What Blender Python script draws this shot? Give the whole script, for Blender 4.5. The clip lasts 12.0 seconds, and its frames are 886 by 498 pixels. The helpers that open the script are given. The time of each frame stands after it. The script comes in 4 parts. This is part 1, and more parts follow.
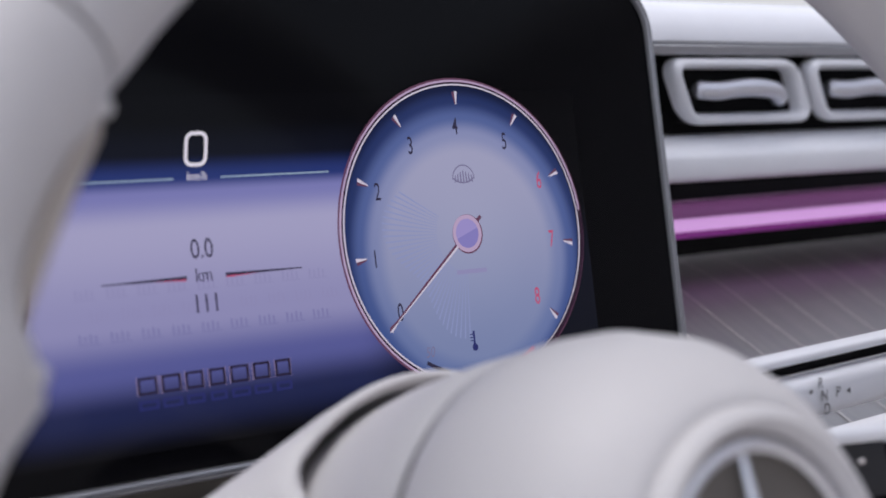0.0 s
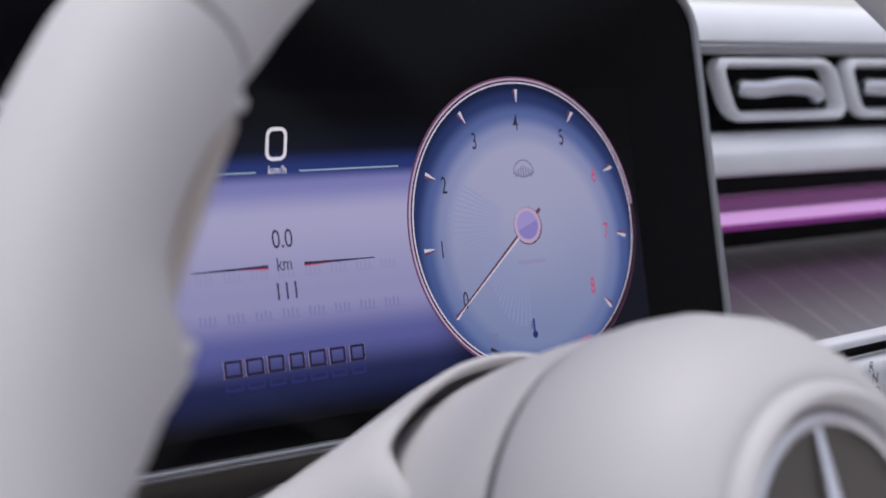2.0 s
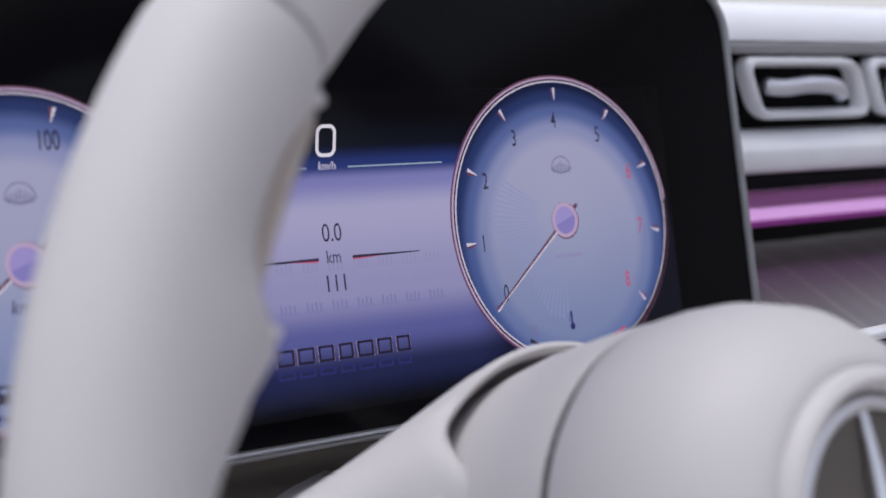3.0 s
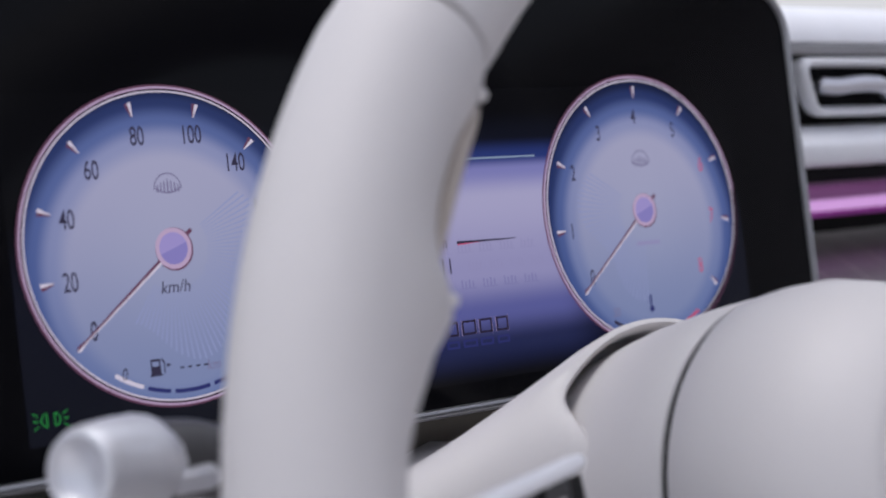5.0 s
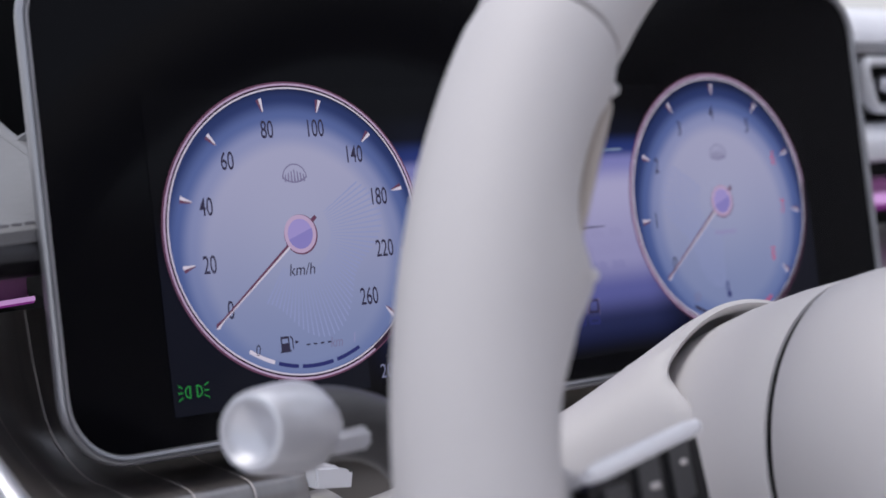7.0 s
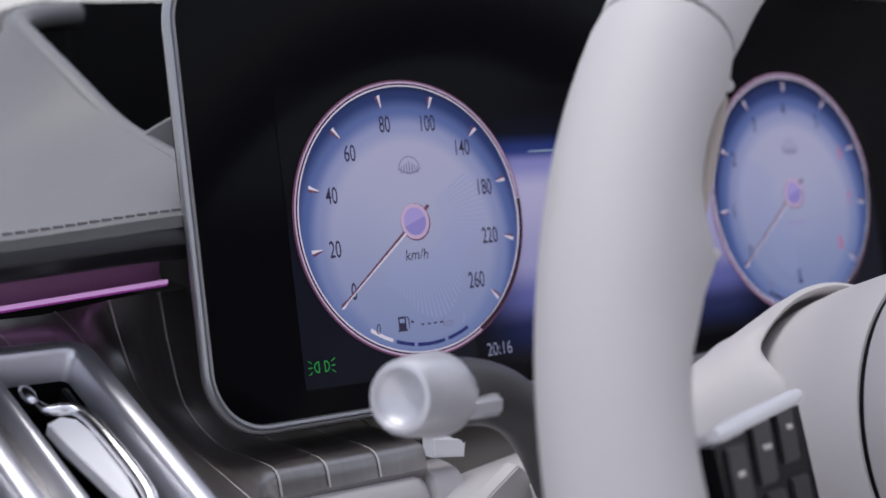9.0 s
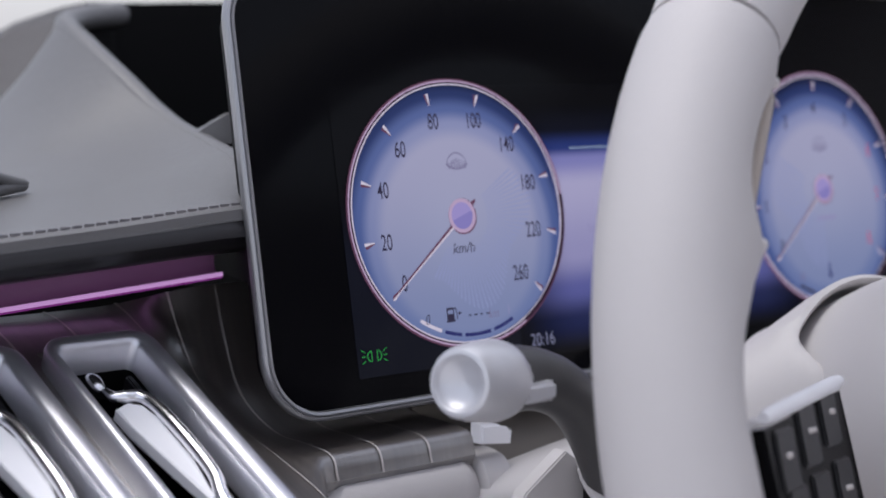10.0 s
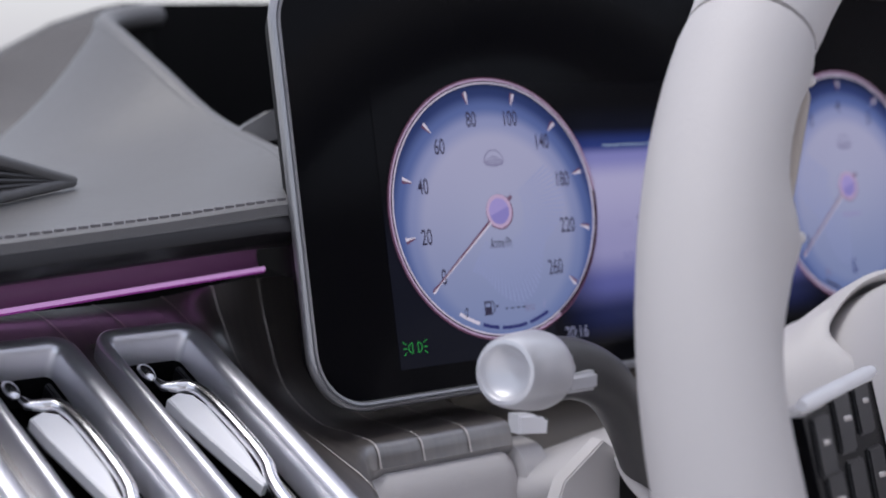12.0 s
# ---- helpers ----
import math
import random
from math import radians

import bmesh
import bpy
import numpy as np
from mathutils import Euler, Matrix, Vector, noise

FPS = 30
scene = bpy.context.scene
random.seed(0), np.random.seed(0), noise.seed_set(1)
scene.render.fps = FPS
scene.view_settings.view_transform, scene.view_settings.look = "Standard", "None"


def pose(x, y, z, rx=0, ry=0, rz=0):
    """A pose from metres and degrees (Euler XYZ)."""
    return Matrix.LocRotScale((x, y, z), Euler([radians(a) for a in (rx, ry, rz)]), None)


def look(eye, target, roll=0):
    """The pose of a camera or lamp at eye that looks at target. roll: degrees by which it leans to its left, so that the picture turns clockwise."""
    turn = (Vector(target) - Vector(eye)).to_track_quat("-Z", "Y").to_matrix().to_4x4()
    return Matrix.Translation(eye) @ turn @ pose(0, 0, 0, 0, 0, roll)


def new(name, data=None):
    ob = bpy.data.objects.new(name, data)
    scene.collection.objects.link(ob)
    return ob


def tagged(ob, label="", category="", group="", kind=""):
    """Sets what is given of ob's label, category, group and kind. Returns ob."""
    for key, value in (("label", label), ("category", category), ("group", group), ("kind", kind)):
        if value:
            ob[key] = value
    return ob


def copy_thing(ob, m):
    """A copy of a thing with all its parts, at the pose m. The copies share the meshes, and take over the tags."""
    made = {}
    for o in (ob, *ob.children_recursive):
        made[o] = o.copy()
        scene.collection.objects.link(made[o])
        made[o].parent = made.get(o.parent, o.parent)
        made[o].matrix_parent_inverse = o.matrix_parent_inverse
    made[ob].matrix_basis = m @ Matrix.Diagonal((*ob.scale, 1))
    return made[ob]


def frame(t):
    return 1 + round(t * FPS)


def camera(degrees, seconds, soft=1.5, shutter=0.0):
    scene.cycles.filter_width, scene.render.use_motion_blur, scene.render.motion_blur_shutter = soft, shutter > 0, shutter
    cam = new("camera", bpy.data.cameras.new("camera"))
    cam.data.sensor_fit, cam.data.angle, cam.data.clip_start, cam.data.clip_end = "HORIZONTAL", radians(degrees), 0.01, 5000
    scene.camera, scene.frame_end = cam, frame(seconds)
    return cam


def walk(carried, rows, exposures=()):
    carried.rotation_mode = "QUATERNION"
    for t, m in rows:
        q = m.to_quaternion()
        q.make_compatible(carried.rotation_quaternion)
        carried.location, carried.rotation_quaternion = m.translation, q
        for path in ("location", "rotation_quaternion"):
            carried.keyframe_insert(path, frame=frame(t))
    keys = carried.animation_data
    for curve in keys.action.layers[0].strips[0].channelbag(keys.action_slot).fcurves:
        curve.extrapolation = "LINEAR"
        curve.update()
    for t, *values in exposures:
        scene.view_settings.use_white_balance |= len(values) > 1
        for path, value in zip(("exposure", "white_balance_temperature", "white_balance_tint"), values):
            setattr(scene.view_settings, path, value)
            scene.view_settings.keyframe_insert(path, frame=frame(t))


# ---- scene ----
cam = camera(30.1, 12.0, soft=1.7)
cam.data.dof.use_dof = True
cam.data.dof.focus_distance = 0.52
cam.data.dof.aperture_fstop = 9.0
ROWS = [
    (0.0, -0.2444, -0.3959, 1.0531, -40.06, -6.64, 0.34),
    (0.5, -0.2468, -0.3963, 1.0531, -40.10, -6.65, 0.34),
    (1.0, -0.2537, -0.3974, 1.0530, -40.07, -6.65, 0.32),
    (1.5, -0.2638, -0.3991, 1.0529, -40.04, -6.65, 0.32),
    (2.0, -0.2748, -0.4009, 1.0528, -40.03, -6.64, 0.31),
    (2.5, -0.2847, -0.4025, 1.0527, -39.99, -6.65, 0.29),
    (3.0, -0.2947, -0.4042, 1.0526, -39.98, -6.65, 0.28),
    (5.0, -0.3469, -0.4133, 1.0517, -40.18, -6.54, 0.16),
    (5.5, -0.3586, -0.4154, 1.0515, -40.14, -6.53, 0.13),
    (6.0, -0.3699, -0.4175, 1.0513, -40.01, -6.51, 0.14),
    (6.5, -0.3811, -0.4196, 1.0510, -39.91, -6.50, 0.11),
    (7.0, -0.3932, -0.4218, 1.0507, -39.78, -6.48, 0.12),
    (9.0, -0.4423, -0.4313, 1.0494, -39.43, -6.37, 0.06),
    (9.5, -0.4554, -0.4339, 1.0490, -39.36, -6.34, 0.02),
    (10.0, -0.4650, -0.4359, 1.0486, -39.29, -6.32, -0.00),
    (10.5, -0.4739, -0.4377, 1.0483, -39.18, -6.31, -0.00),
    (11.0, -0.4798, -0.4389, 1.0481, -39.16, -6.29, -0.02),
    (11.5, -0.4822, -0.4394, 1.0480, -39.14, -6.29, -0.02),
    (12.0, -0.4827, -0.4395, 1.0480, -39.11, -6.29, -0.02),
]
walk(cam, [(t, pose(x, y, z, 90 + pitch, 0, yaw) @ pose(0, 0, 0, 0, 0, roll)) for t, x, y, z, yaw, pitch, roll in ROWS])

# ---- light ----
world = bpy.data.worlds.new("sky")
scene.world = world
world.use_nodes = True
wn = world.node_tree
sky = wn.nodes.new("ShaderNodeTexSky")
sky.sky_type = "NISHITA"
sky.sun_disc = False
sky.sun_elevation = radians(76)
sky.sun_rotation = radians(323)
sky.air_density, sky.dust_density = 1.0, 2.5
veil = wn.nodes.new("ShaderNodeMix")  # thin even cloud over the sky
veil.data_type = "RGBA"
veil.inputs["Factor"].default_value = 0.75
veil.inputs["B"].default_value = (2.55, 2.55, 2.85, 1)
wn.links.new(sky.outputs[0], veil.inputs["A"])
wn.links.new(veil.outputs["Result"], wn.nodes["Background"].inputs[0])
wn.nodes["Background"].inputs[1].default_value = 0.28
sun_lamp = bpy.data.lights.new("sun", "SUN")
sun_lamp.energy, sun_lamp.angle, sun_lamp.color = 1.5, radians(40), (1.0, 0.99, 1.0)
sun = new("sun", sun_lamp)
sun.matrix_world = look((-0.46, 0.62, 4.1), (0, 0, 1))
scene.view_settings.exposure = 0.0


# ---- materials ----
def make_mat(name, color, rough=0.5, metal=0.0, vary=0.06, scale=40.0, bump=0.0, bump_scale=900.0, coat=0.0, spread=0.0):
    m = bpy.data.materials.new(name)
    m.use_nodes = True
    nt = m.node_tree
    b = nt.nodes["Principled BSDF"]
    b.inputs["Metallic"].default_value = metal
    b.inputs["Coat Weight"].default_value = coat
    b.inputs["Coat Roughness"].default_value = 0.06
    tc = nt.nodes.new("ShaderNodeTexCoord")
    n1 = nt.nodes.new("ShaderNodeTexNoise")
    n1.inputs["Scale"].default_value = scale
    n1.inputs["Detail"].default_value = 6
    nt.links.new(tc.outputs["Object"], n1.inputs["Vector"])
    ramp = nt.nodes.new("ShaderNodeMix")
    ramp.data_type = "RGBA"
    ramp.inputs["A"].default_value = (*[c * (1 - vary) for c in color], 1)
    ramp.inputs["B"].default_value = (*[min(1, c * (1 + vary)) for c in color], 1)
    nt.links.new(n1.outputs["Fac"], ramp.inputs["Factor"])
    nt.links.new(ramp.outputs["Result"], b.inputs["Base Color"])
    mr = nt.nodes.new("ShaderNodeMapRange")
    mr.inputs["To Min"].default_value = max(0.02, rough - 0.06)
    mr.inputs["To Max"].default_value = min(1, rough + 0.06)
    nt.links.new(n1.outputs["Fac"], mr.inputs["Value"])
    nt.links.new(mr.outputs["Result"], b.inputs["Roughness"])
    if bump:
        v = nt.nodes.new("ShaderNodeTexVoronoi")
        v.inputs["Scale"].default_value = bump_scale
        v.feature = "DISTANCE_TO_EDGE"
        nt.links.new(tc.outputs["Object"], v.inputs["Vector"])
        n2 = nt.nodes.new("ShaderNodeTexNoise")
        n2.inputs["Scale"].default_value = bump_scale * 0.25
        nt.links.new(tc.outputs["Object"], n2.inputs["Vector"])
        add = nt.nodes.new("ShaderNodeMath")
        add.operation = "ADD"
        nt.links.new(v.outputs["Distance"], add.inputs[0])
        nt.links.new(n2.outputs["Fac"], add.inputs[1])
        bp = nt.nodes.new("ShaderNodeBump")
        bp.inputs["Strength"].default_value = bump
        bp.inputs["Distance"].default_value = 0.0004
        nt.links.new(add.outputs[0], bp.inputs["Height"])
        nt.links.new(bp.outputs["Normal"], b.inputs["Normal"])
    return m


def glow_mat(name, color, strength=0.83, rough=0.12):
    """A lit patch of a display under glossy glass."""
    m = bpy.data.materials.new(name)
    m.use_nodes = True
    b = m.node_tree.nodes["Principled BSDF"]
    b.inputs["Base Color"].default_value = (0.004, 0.004, 0.005, 1)
    b.inputs["Roughness"].default_value = rough
    b.inputs["Specular IOR Level"].default_value = 0.09
    b.inputs["Emission Color"].default_value = (*color, 1)
    b.inputs["Emission Strength"].default_value = strength
    return m


def srgb(r, g, b):
    return tuple((c / 255 / 12.92) if c < 10.3 else ((c / 255 + 0.055) / 1.055) ** 2.4 for c in (r, g, b))


def ramp_glow(name, stops, axis="R", lo=0.0, hi=1.0, mix_axis=None):
    """A display image whose colour runs along the radius or the height."""
    m = glow_mat(name, (0, 0, 0))
    nt = m.node_tree
    b = nt.nodes["Principled BSDF"]
    tc = nt.nodes.new("ShaderNodeTexCoord")
    sep = nt.nodes.new("ShaderNodeSeparateXYZ")
    nt.links.new(tc.outputs["Object"], sep.inputs[0])
    mr = nt.nodes.new("ShaderNodeMapRange")
    mr.inputs["From Min"].default_value, mr.inputs["From Max"].default_value = lo, hi
    if axis == "R":
        ln = nt.nodes.new("ShaderNodeVectorMath")
        ln.operation = "LENGTH"
        low = nt.nodes.new("ShaderNodeVectorMath")
        low.inputs[1].default_value = (0.0015, 0, 0.0085)
        nt.links.new(tc.outputs["Object"], low.inputs[0])
        nt.links.new(low.outputs["Vector"], ln.inputs[0])
        nt.links.new(ln.outputs["Value"], mr.inputs["Value"])
    else:
        nt.links.new(sep.outputs[axis], mr.inputs["Value"])
    cr = nt.nodes.new("ShaderNodeValToRGB")
    cr.color_ramp.interpolation = "EASE"
    while len(cr.color_ramp.elements) < len(stops):
        cr.color_ramp.elements.new(0.5)
    for e, (p, c) in zip(cr.color_ramp.elements, stops):
        e.position, e.color = p, (*c, 1)
    nt.links.new(mr.outputs["Result"], cr.inputs["Fac"])
    out = cr.outputs["Color"]
    if mix_axis:  # (axis, from, to, colour factor at from, at to)
        ax, a0, a1, c0, c1 = mix_axis
        mr2 = nt.nodes.new("ShaderNodeMapRange")
        mr2.interpolation_type = "SMOOTHSTEP"
        mr2.inputs["From Min"].default_value, mr2.inputs["From Max"].default_value = a0, a1
        if ax == "ABSX":
            ab = nt.nodes.new("ShaderNodeMath")
            ab.operation = "ABSOLUTE"
            nt.links.new(sep.outputs["X"], ab.inputs[0])
            nt.links.new(ab.outputs[0], mr2.inputs["Value"])
        else:
            nt.links.new(sep.outputs[ax], mr2.inputs["Value"])
        tint = nt.nodes.new("ShaderNodeMix")
        tint.data_type = "RGBA"
        tint.inputs["A"].default_value, tint.inputs["B"].default_value = (*c0, 1), (*c1, 1)
        nt.links.new(mr2.outputs["Result"], tint.inputs["Factor"])
        mul = nt.nodes.new("ShaderNodeMix")
        mul.data_type, mul.blend_type = "RGBA", "MULTIPLY"
        mul.inputs["Factor"].default_value = 1
        nt.links.new(out, mul.inputs["A"])
        nt.links.new(tint.outputs["Result"], mul.inputs["B"])
        out = mul.outputs["Result"]
    nt.links.new(out, b.inputs["Emission Color"])
    b.inputs["Emission Strength"].default_value = 0.83
    return m


M_LEATHER = make_mat("cream_leather", (0.545, 0.522, 0.522), 0.55, 0, 0.04, 25, 0.25, 1400)
M_SMOOTH = make_mat("cream_soft_plastic", (0.60, 0.576, 0.574), 0.50, 0, 0.03, 30, 0.08, 1800)
M_PAD = make_mat("grey_leather", (0.155, 0.153, 0.156), 0.40, 0, 0.05, 30, 0.35, 1100)
M_TAN = make_mat("warm_beige_trim", (0.42, 0.365, 0.32), 0.45, 0, 0.05, 30, 0.1, 900)
M_BLACK = make_mat("black_plastic", (0.004, 0.004, 0.0045), 0.6, 0, 0.1, 60, 0.2, 900)
M_BLACK.node_tree.nodes["Principled BSDF"].inputs["Specular IOR Level"].default_value = 0.12
M_GLOSS = make_mat("black_glass", (0.003, 0.003, 0.004), 0.12, 0, 0.05, 10)
M_GLOSS.node_tree.nodes["Principled BSDF"].inputs["Specular IOR Level"].default_value = 0.09
M_SATIN = make_mat("satin_black", (0.012, 0.011, 0.013), 0.32, 0, 0.1, 50, 0.05, 900)
M_DARK = make_mat("dark_grey_plastic", (0.045, 0.043, 0.045), 0.4, 0, 0.1, 50, 0.1, 900)
M_KNOB = make_mat("brushed_silver", (0.66, 0.66, 0.69), 0.36, 0.55, 0.06, 160)
M_KEY = make_mat("black_key", (0.02, 0.02, 0.022), 0.3, 0, 0.1, 50)
M_CHROME = make_mat("satin_silver", (0.74, 0.74, 0.79), 0.36, 0.88, 0.03, 220)
M_BRIGHT = make_mat("polished_chrome", (0.85, 0.85, 0.88), 0.20, 1.0, 0.02, 60)
M_SILVER = make_mat("silver_paint", (0.88, 0.88, 0.91), 0.34, 0.05, 0.05, 60)
M_FRAME = make_mat("grey_metal", (0.36, 0.36, 0.375), 0.30, 0.75, 0.05, 80)
# base colour holds the shade of the emblem well and tan column surround
M_RECESS = make_mat("shade_brown_trim", (0.13, 0.115, 0.10), 0.55, 0, 0.08, 40, 0.1, 900)
M_STITCH = make_mat("grey_thread", (0.18, 0.17, 0.18), 0.8, 0, 0.15, 400)
M_INLAY = make_mat("pale_inlay", (0.62, 0.58, 0.56), 0.35, 0.3, 0.05, 100)
M_PATCH = make_mat("pale_ground", (0.60, 0.58, 0.58), 0.8, 0, 0.15, 2.0)
M_ROOF = make_mat("unseen_cabin_lining", (0.55, 0.53, 0.52), 0.9, 0, 0.05, 30)


def wood_mat():
    m = make_mat("dark_walnut", (0.045, 0.036, 0.031), 0.38, 0, 0.1, 30, 0.0, coat=1.0)
    nt = m.node_tree
    b = nt.nodes["Principled BSDF"]
    tc = nt.nodes.new("ShaderNodeTexCoord")
    mp = nt.nodes.new("ShaderNodeMapping")
    mp.inputs["Scale"].default_value = (420, 14, 30)
    nt.links.new(tc.outputs["Object"], mp.inputs[0])
    n = nt.nodes.new("ShaderNodeTexNoise")
    n.inputs["Scale"].default_value, n.inputs["Detail"].default_value = 1.0, 8
    nt.links.new(mp.outputs[0], n.inputs["Vector"])
    cr = nt.nodes.new("ShaderNodeValToRGB")
    cr.color_ramp.elements[0].position, cr.color_ramp.elements[0].color = 0.3, (0.040, 0.034, 0.031, 1)
    cr.color_ramp.elements[1].position, cr.color_ramp.elements[1].color = 0.75, (0.115, 0.096, 0.086, 1)
    nt.links.new(n.outputs["Fac"], cr.inputs["Fac"])
    nt.links.new(cr.outputs[0], b.inputs["Base Color"])
    b.inputs["Coat Roughness"].default_value, b.inputs["Coat IOR"].default_value = 0.34, 3.0
    return m


M_WOOD = wood_mat()
M_AMBIENT = bpy.data.materials.new("violet_light_guide")
M_AMBIENT.use_nodes = True
_b = M_AMBIENT.node_tree.nodes["Principled BSDF"]
_b.inputs["Base Color"].default_value = (0.3, 0.15, 0.3, 1)
_b.inputs["Emission Color"].default_value = (0.44, 0.24, 0.50, 1)
_b.inputs["Emission Strength"].default_value = 1.2
M_AMBIENT_DIM = M_AMBIENT.copy()
M_AMBIENT_DIM.name = "dim_violet_light_guide"
M_AMBIENT_DIM.node_tree.nodes["Principled BSDF"].inputs["Emission Strength"].default_value = 0.95
# self-lit magenta standing for the glow that fades round the guide
M_AMBIENT_EDGE = glow_mat("magenta_glow_edge", srgb(118, 48, 122))


# ---- mesh helpers ----
def part(name, bm, material, parent=None, label="", smooth=True):
    me = bpy.data.meshes.new(name)
    bm.to_mesh(me)
    bm.free()
    for mt in (material if isinstance(material, (list, tuple)) else [material]):
        me.materials.append(mt)
    if smooth:
        me.shade_smooth()
        me.set_sharp_from_angle(angle=radians(48))
    ob = new(name, me)
    if parent:
        ob.parent = parent
    return tagged(ob, label)


def thing(name, m, label, category, kind="", group=""):
    ob = new(name)
    ob.empty_display_size = 0.02
    ob.matrix_world = m
    return tagged(ob, label, category, group, kind)


def grid_mesh(rows, close_u=False, close_v=False, caps=False):
    """Skins a grid of points: rows of equal length."""
    bm = bmesh.new()
    vs = [[bm.verts.new(p) for p in r] for r in rows]
    nu, nv = len(vs), len(vs[0])
    for i in range(nu if close_u else nu - 1):
        for j in range(nv if close_v else nv - 1):
            q = [vs[i][j], vs[(i + 1) % nu][j], vs[(i + 1) % nu][(j + 1) % nv], vs[i][(j + 1) % nv]]
            try:
                bm.faces.new(q)
            except ValueError:
                pass
    if caps and not close_u:
        bm.faces.new(vs[0][::-1])
        bm.faces.new(vs[-1])
    bmesh.ops.recalc_face_normals(bm, faces=bm.faces)
    return bm


def sheet(rows, thick, way=(0, 0, -1)):
    """A grid of points with thickness."""
    w = Vector(way) * thick
    top = [[Vector(p) for p in r] for r in rows]
    loop = [r + [p + w for p in r[::-1]] for r in top]
    return grid_mesh(loop, close_v=True, caps=True)


def spline(pts, n):
    """Points along a smooth curve through pts."""
    pts = [Vector(p) for p in pts]
    out = []
    ext = [pts[0] * 2 - pts[1]] + pts + [pts[-1] * 2 - pts[-2]]
    for i in range(len(pts) - 1):
        a, b, c, d = ext[i:i + 4]
        for k in range(n):
            t = k / n
            out.append(0.5 * ((2 * b) + (c - a) * t + (2 * a - 5 * b + 4 * c - d) * t * t + (3 * b - a - 3 * c + d) * t ** 3))
    return out + [pts[-1]]


def tube(pts, radius, seg=14, closed=False, flat=1.0, up=(0, 0, 1)):
    """A round (or flattened) bar along points; radius may be a list."""
    pts = [Vector(p) for p in pts]
    n = len(pts)
    rows = []
    for i, p in enumerate(pts):
        a = pts[i - 1] if (i or closed) else pts[0]
        b = pts[(i + 1) % n] if (i < n - 1 or closed) else pts[-1]
        d = (b - a).normalized()
        s = d.cross(Vector(up)).normalized()
        u = s.cross(d)
        r = radius[i] if isinstance(radius, (list, tuple)) else radius
        rows.append([p + s * r * math.cos(q) + u * r * flat * math.sin(q) for q in [2 * math.pi * k / seg for k in range(seg)]])
    return grid_mesh(rows, close_u=closed, close_v=True, caps=not closed)


def rrect(w0, w1, h0, h1, r, n=8):
    """Outline of a rounded rectangle in x, z; counter-clockwise."""
    out = []
    for cx, cz, a0 in ((w1 - r, h1 - r, 0), (w0 + r, h1 - r, 90), (w0 + r, h0 + r, 180), (w1 - r, h0 + r, 270)):
        for k in range(n + 1):
            a = radians(a0 + 90 * k / n)
            out.append((cx + r * math.cos(a), cz + r * math.sin(a)))
    return out


def plate(outline, y0, y1, bevel=0.0):
    """A slab over an outline in x, z, from y0 to y1 (the front)."""
    bm = bmesh.new()
    a = [bm.verts.new((x, y0, z)) for x, z in outline]
    b = [bm.verts.new((x, y1, z)) for x, z in outline]
    n = len(a)
    bm.faces.new(a)
    bm.faces.new(b[::-1])
    for i in range(n):
        bm.faces.new((a[i], b[i], b[(i + 1) % n], a[(i + 1) % n]))
    if bevel:
        bmesh.ops.bevel(bm, geom=[e for e in bm.edges if all(v in b for v in e.verts) or all(v in a for v in e.verts)], offset=bevel, segments=2, affect="EDGES")
    bmesh.ops.recalc_face_normals(bm, faces=bm.faces)
    return bm


def lathe(profile, seg=64, a0=0.0, a1=360.0, squash=1.0):
    """Turns (y, radius) pairs about the y axis."""
    full = a1 - a0 >= 359.9
    rows = []
    for k in range(seg if full else seg + 1):
        a = radians(a0 + (a1 - a0) * k / seg)
        rows.append([(r * math.cos(a), y, r * math.sin(a) * squash) for y, r in profile])
    return grid_mesh(rows, close_u=full)


def box(x0, x1, y0, y1, z0, z1, bevel=0.0, seg=3):
    bm = bmesh.new()
    bmesh.ops.create_cube(bm, size=1, matrix=Matrix.LocRotScale(((x0 + x1) / 2, (y0 + y1) / 2, (z0 + z1) / 2), None, (x1 - x0, y1 - y0, z1 - z0)))
    if bevel:
        bmesh.ops.bevel(bm, geom=bm.edges[:], offset=bevel, segments=seg, affect="EDGES")
    return bm


def flat_poly(points, y):
    """A flat patch in x, z at y, facing the driver (-y)."""
    bm = bmesh.new()
    f = bm.faces.new([bm.verts.new((x, y, z)) for x, z in points])
    f.normal_update()
    if f.normal.y > 0:
        f.normal_flip()
    return bm


def strip_poly(bm, points, y):
    f = bm.faces.new([bm.verts.new((x, y, z)) for x, z in points])
    f.normal_update()
    if f.normal.y > 0:
        f.normal_flip()


def arc_band(bm, cx, cz, r0, r1, a0, a1, y, n=24):
    for k in range(n):
        p, q = radians(a0 + (a1 - a0) * k / n), radians(a0 + (a1 - a0) * (k + 1) / n)
        strip_poly(bm, [(cx + r * math.cos(a), cz + r * math.sin(a)) for r, a in ((r0, p), (r1, p), (r1, q), (r0, q))], y)


def writing(body, size, x, z, y, material, parent, name="writing", squeeze=1.0, shear=0.0, label="", bold=0.0):
    """Flat lettering facing the driver, centred at x, z."""
    cu = bpy.data.curves.new(name, "FONT")
    cu.body, cu.size, cu.align_x, cu.align_y, cu.shear, cu.offset = body, size, "CENTER", "CENTER", shear, bold
    tmp = bpy.data.objects.new(name, cu)
    me = bpy.data.meshes.new_from_object(tmp)
    bpy.data.objects.remove(tmp)
    me.name = name
    me.materials.clear()
    me.materials.append(material)
    me.transform(pose(x, y, z, 90, 0, 0) @ Matrix.Diagonal((squeeze, 1, 1, 1)))
    ob = new(name, me)
    ob.parent = parent
    return tagged(ob, label)


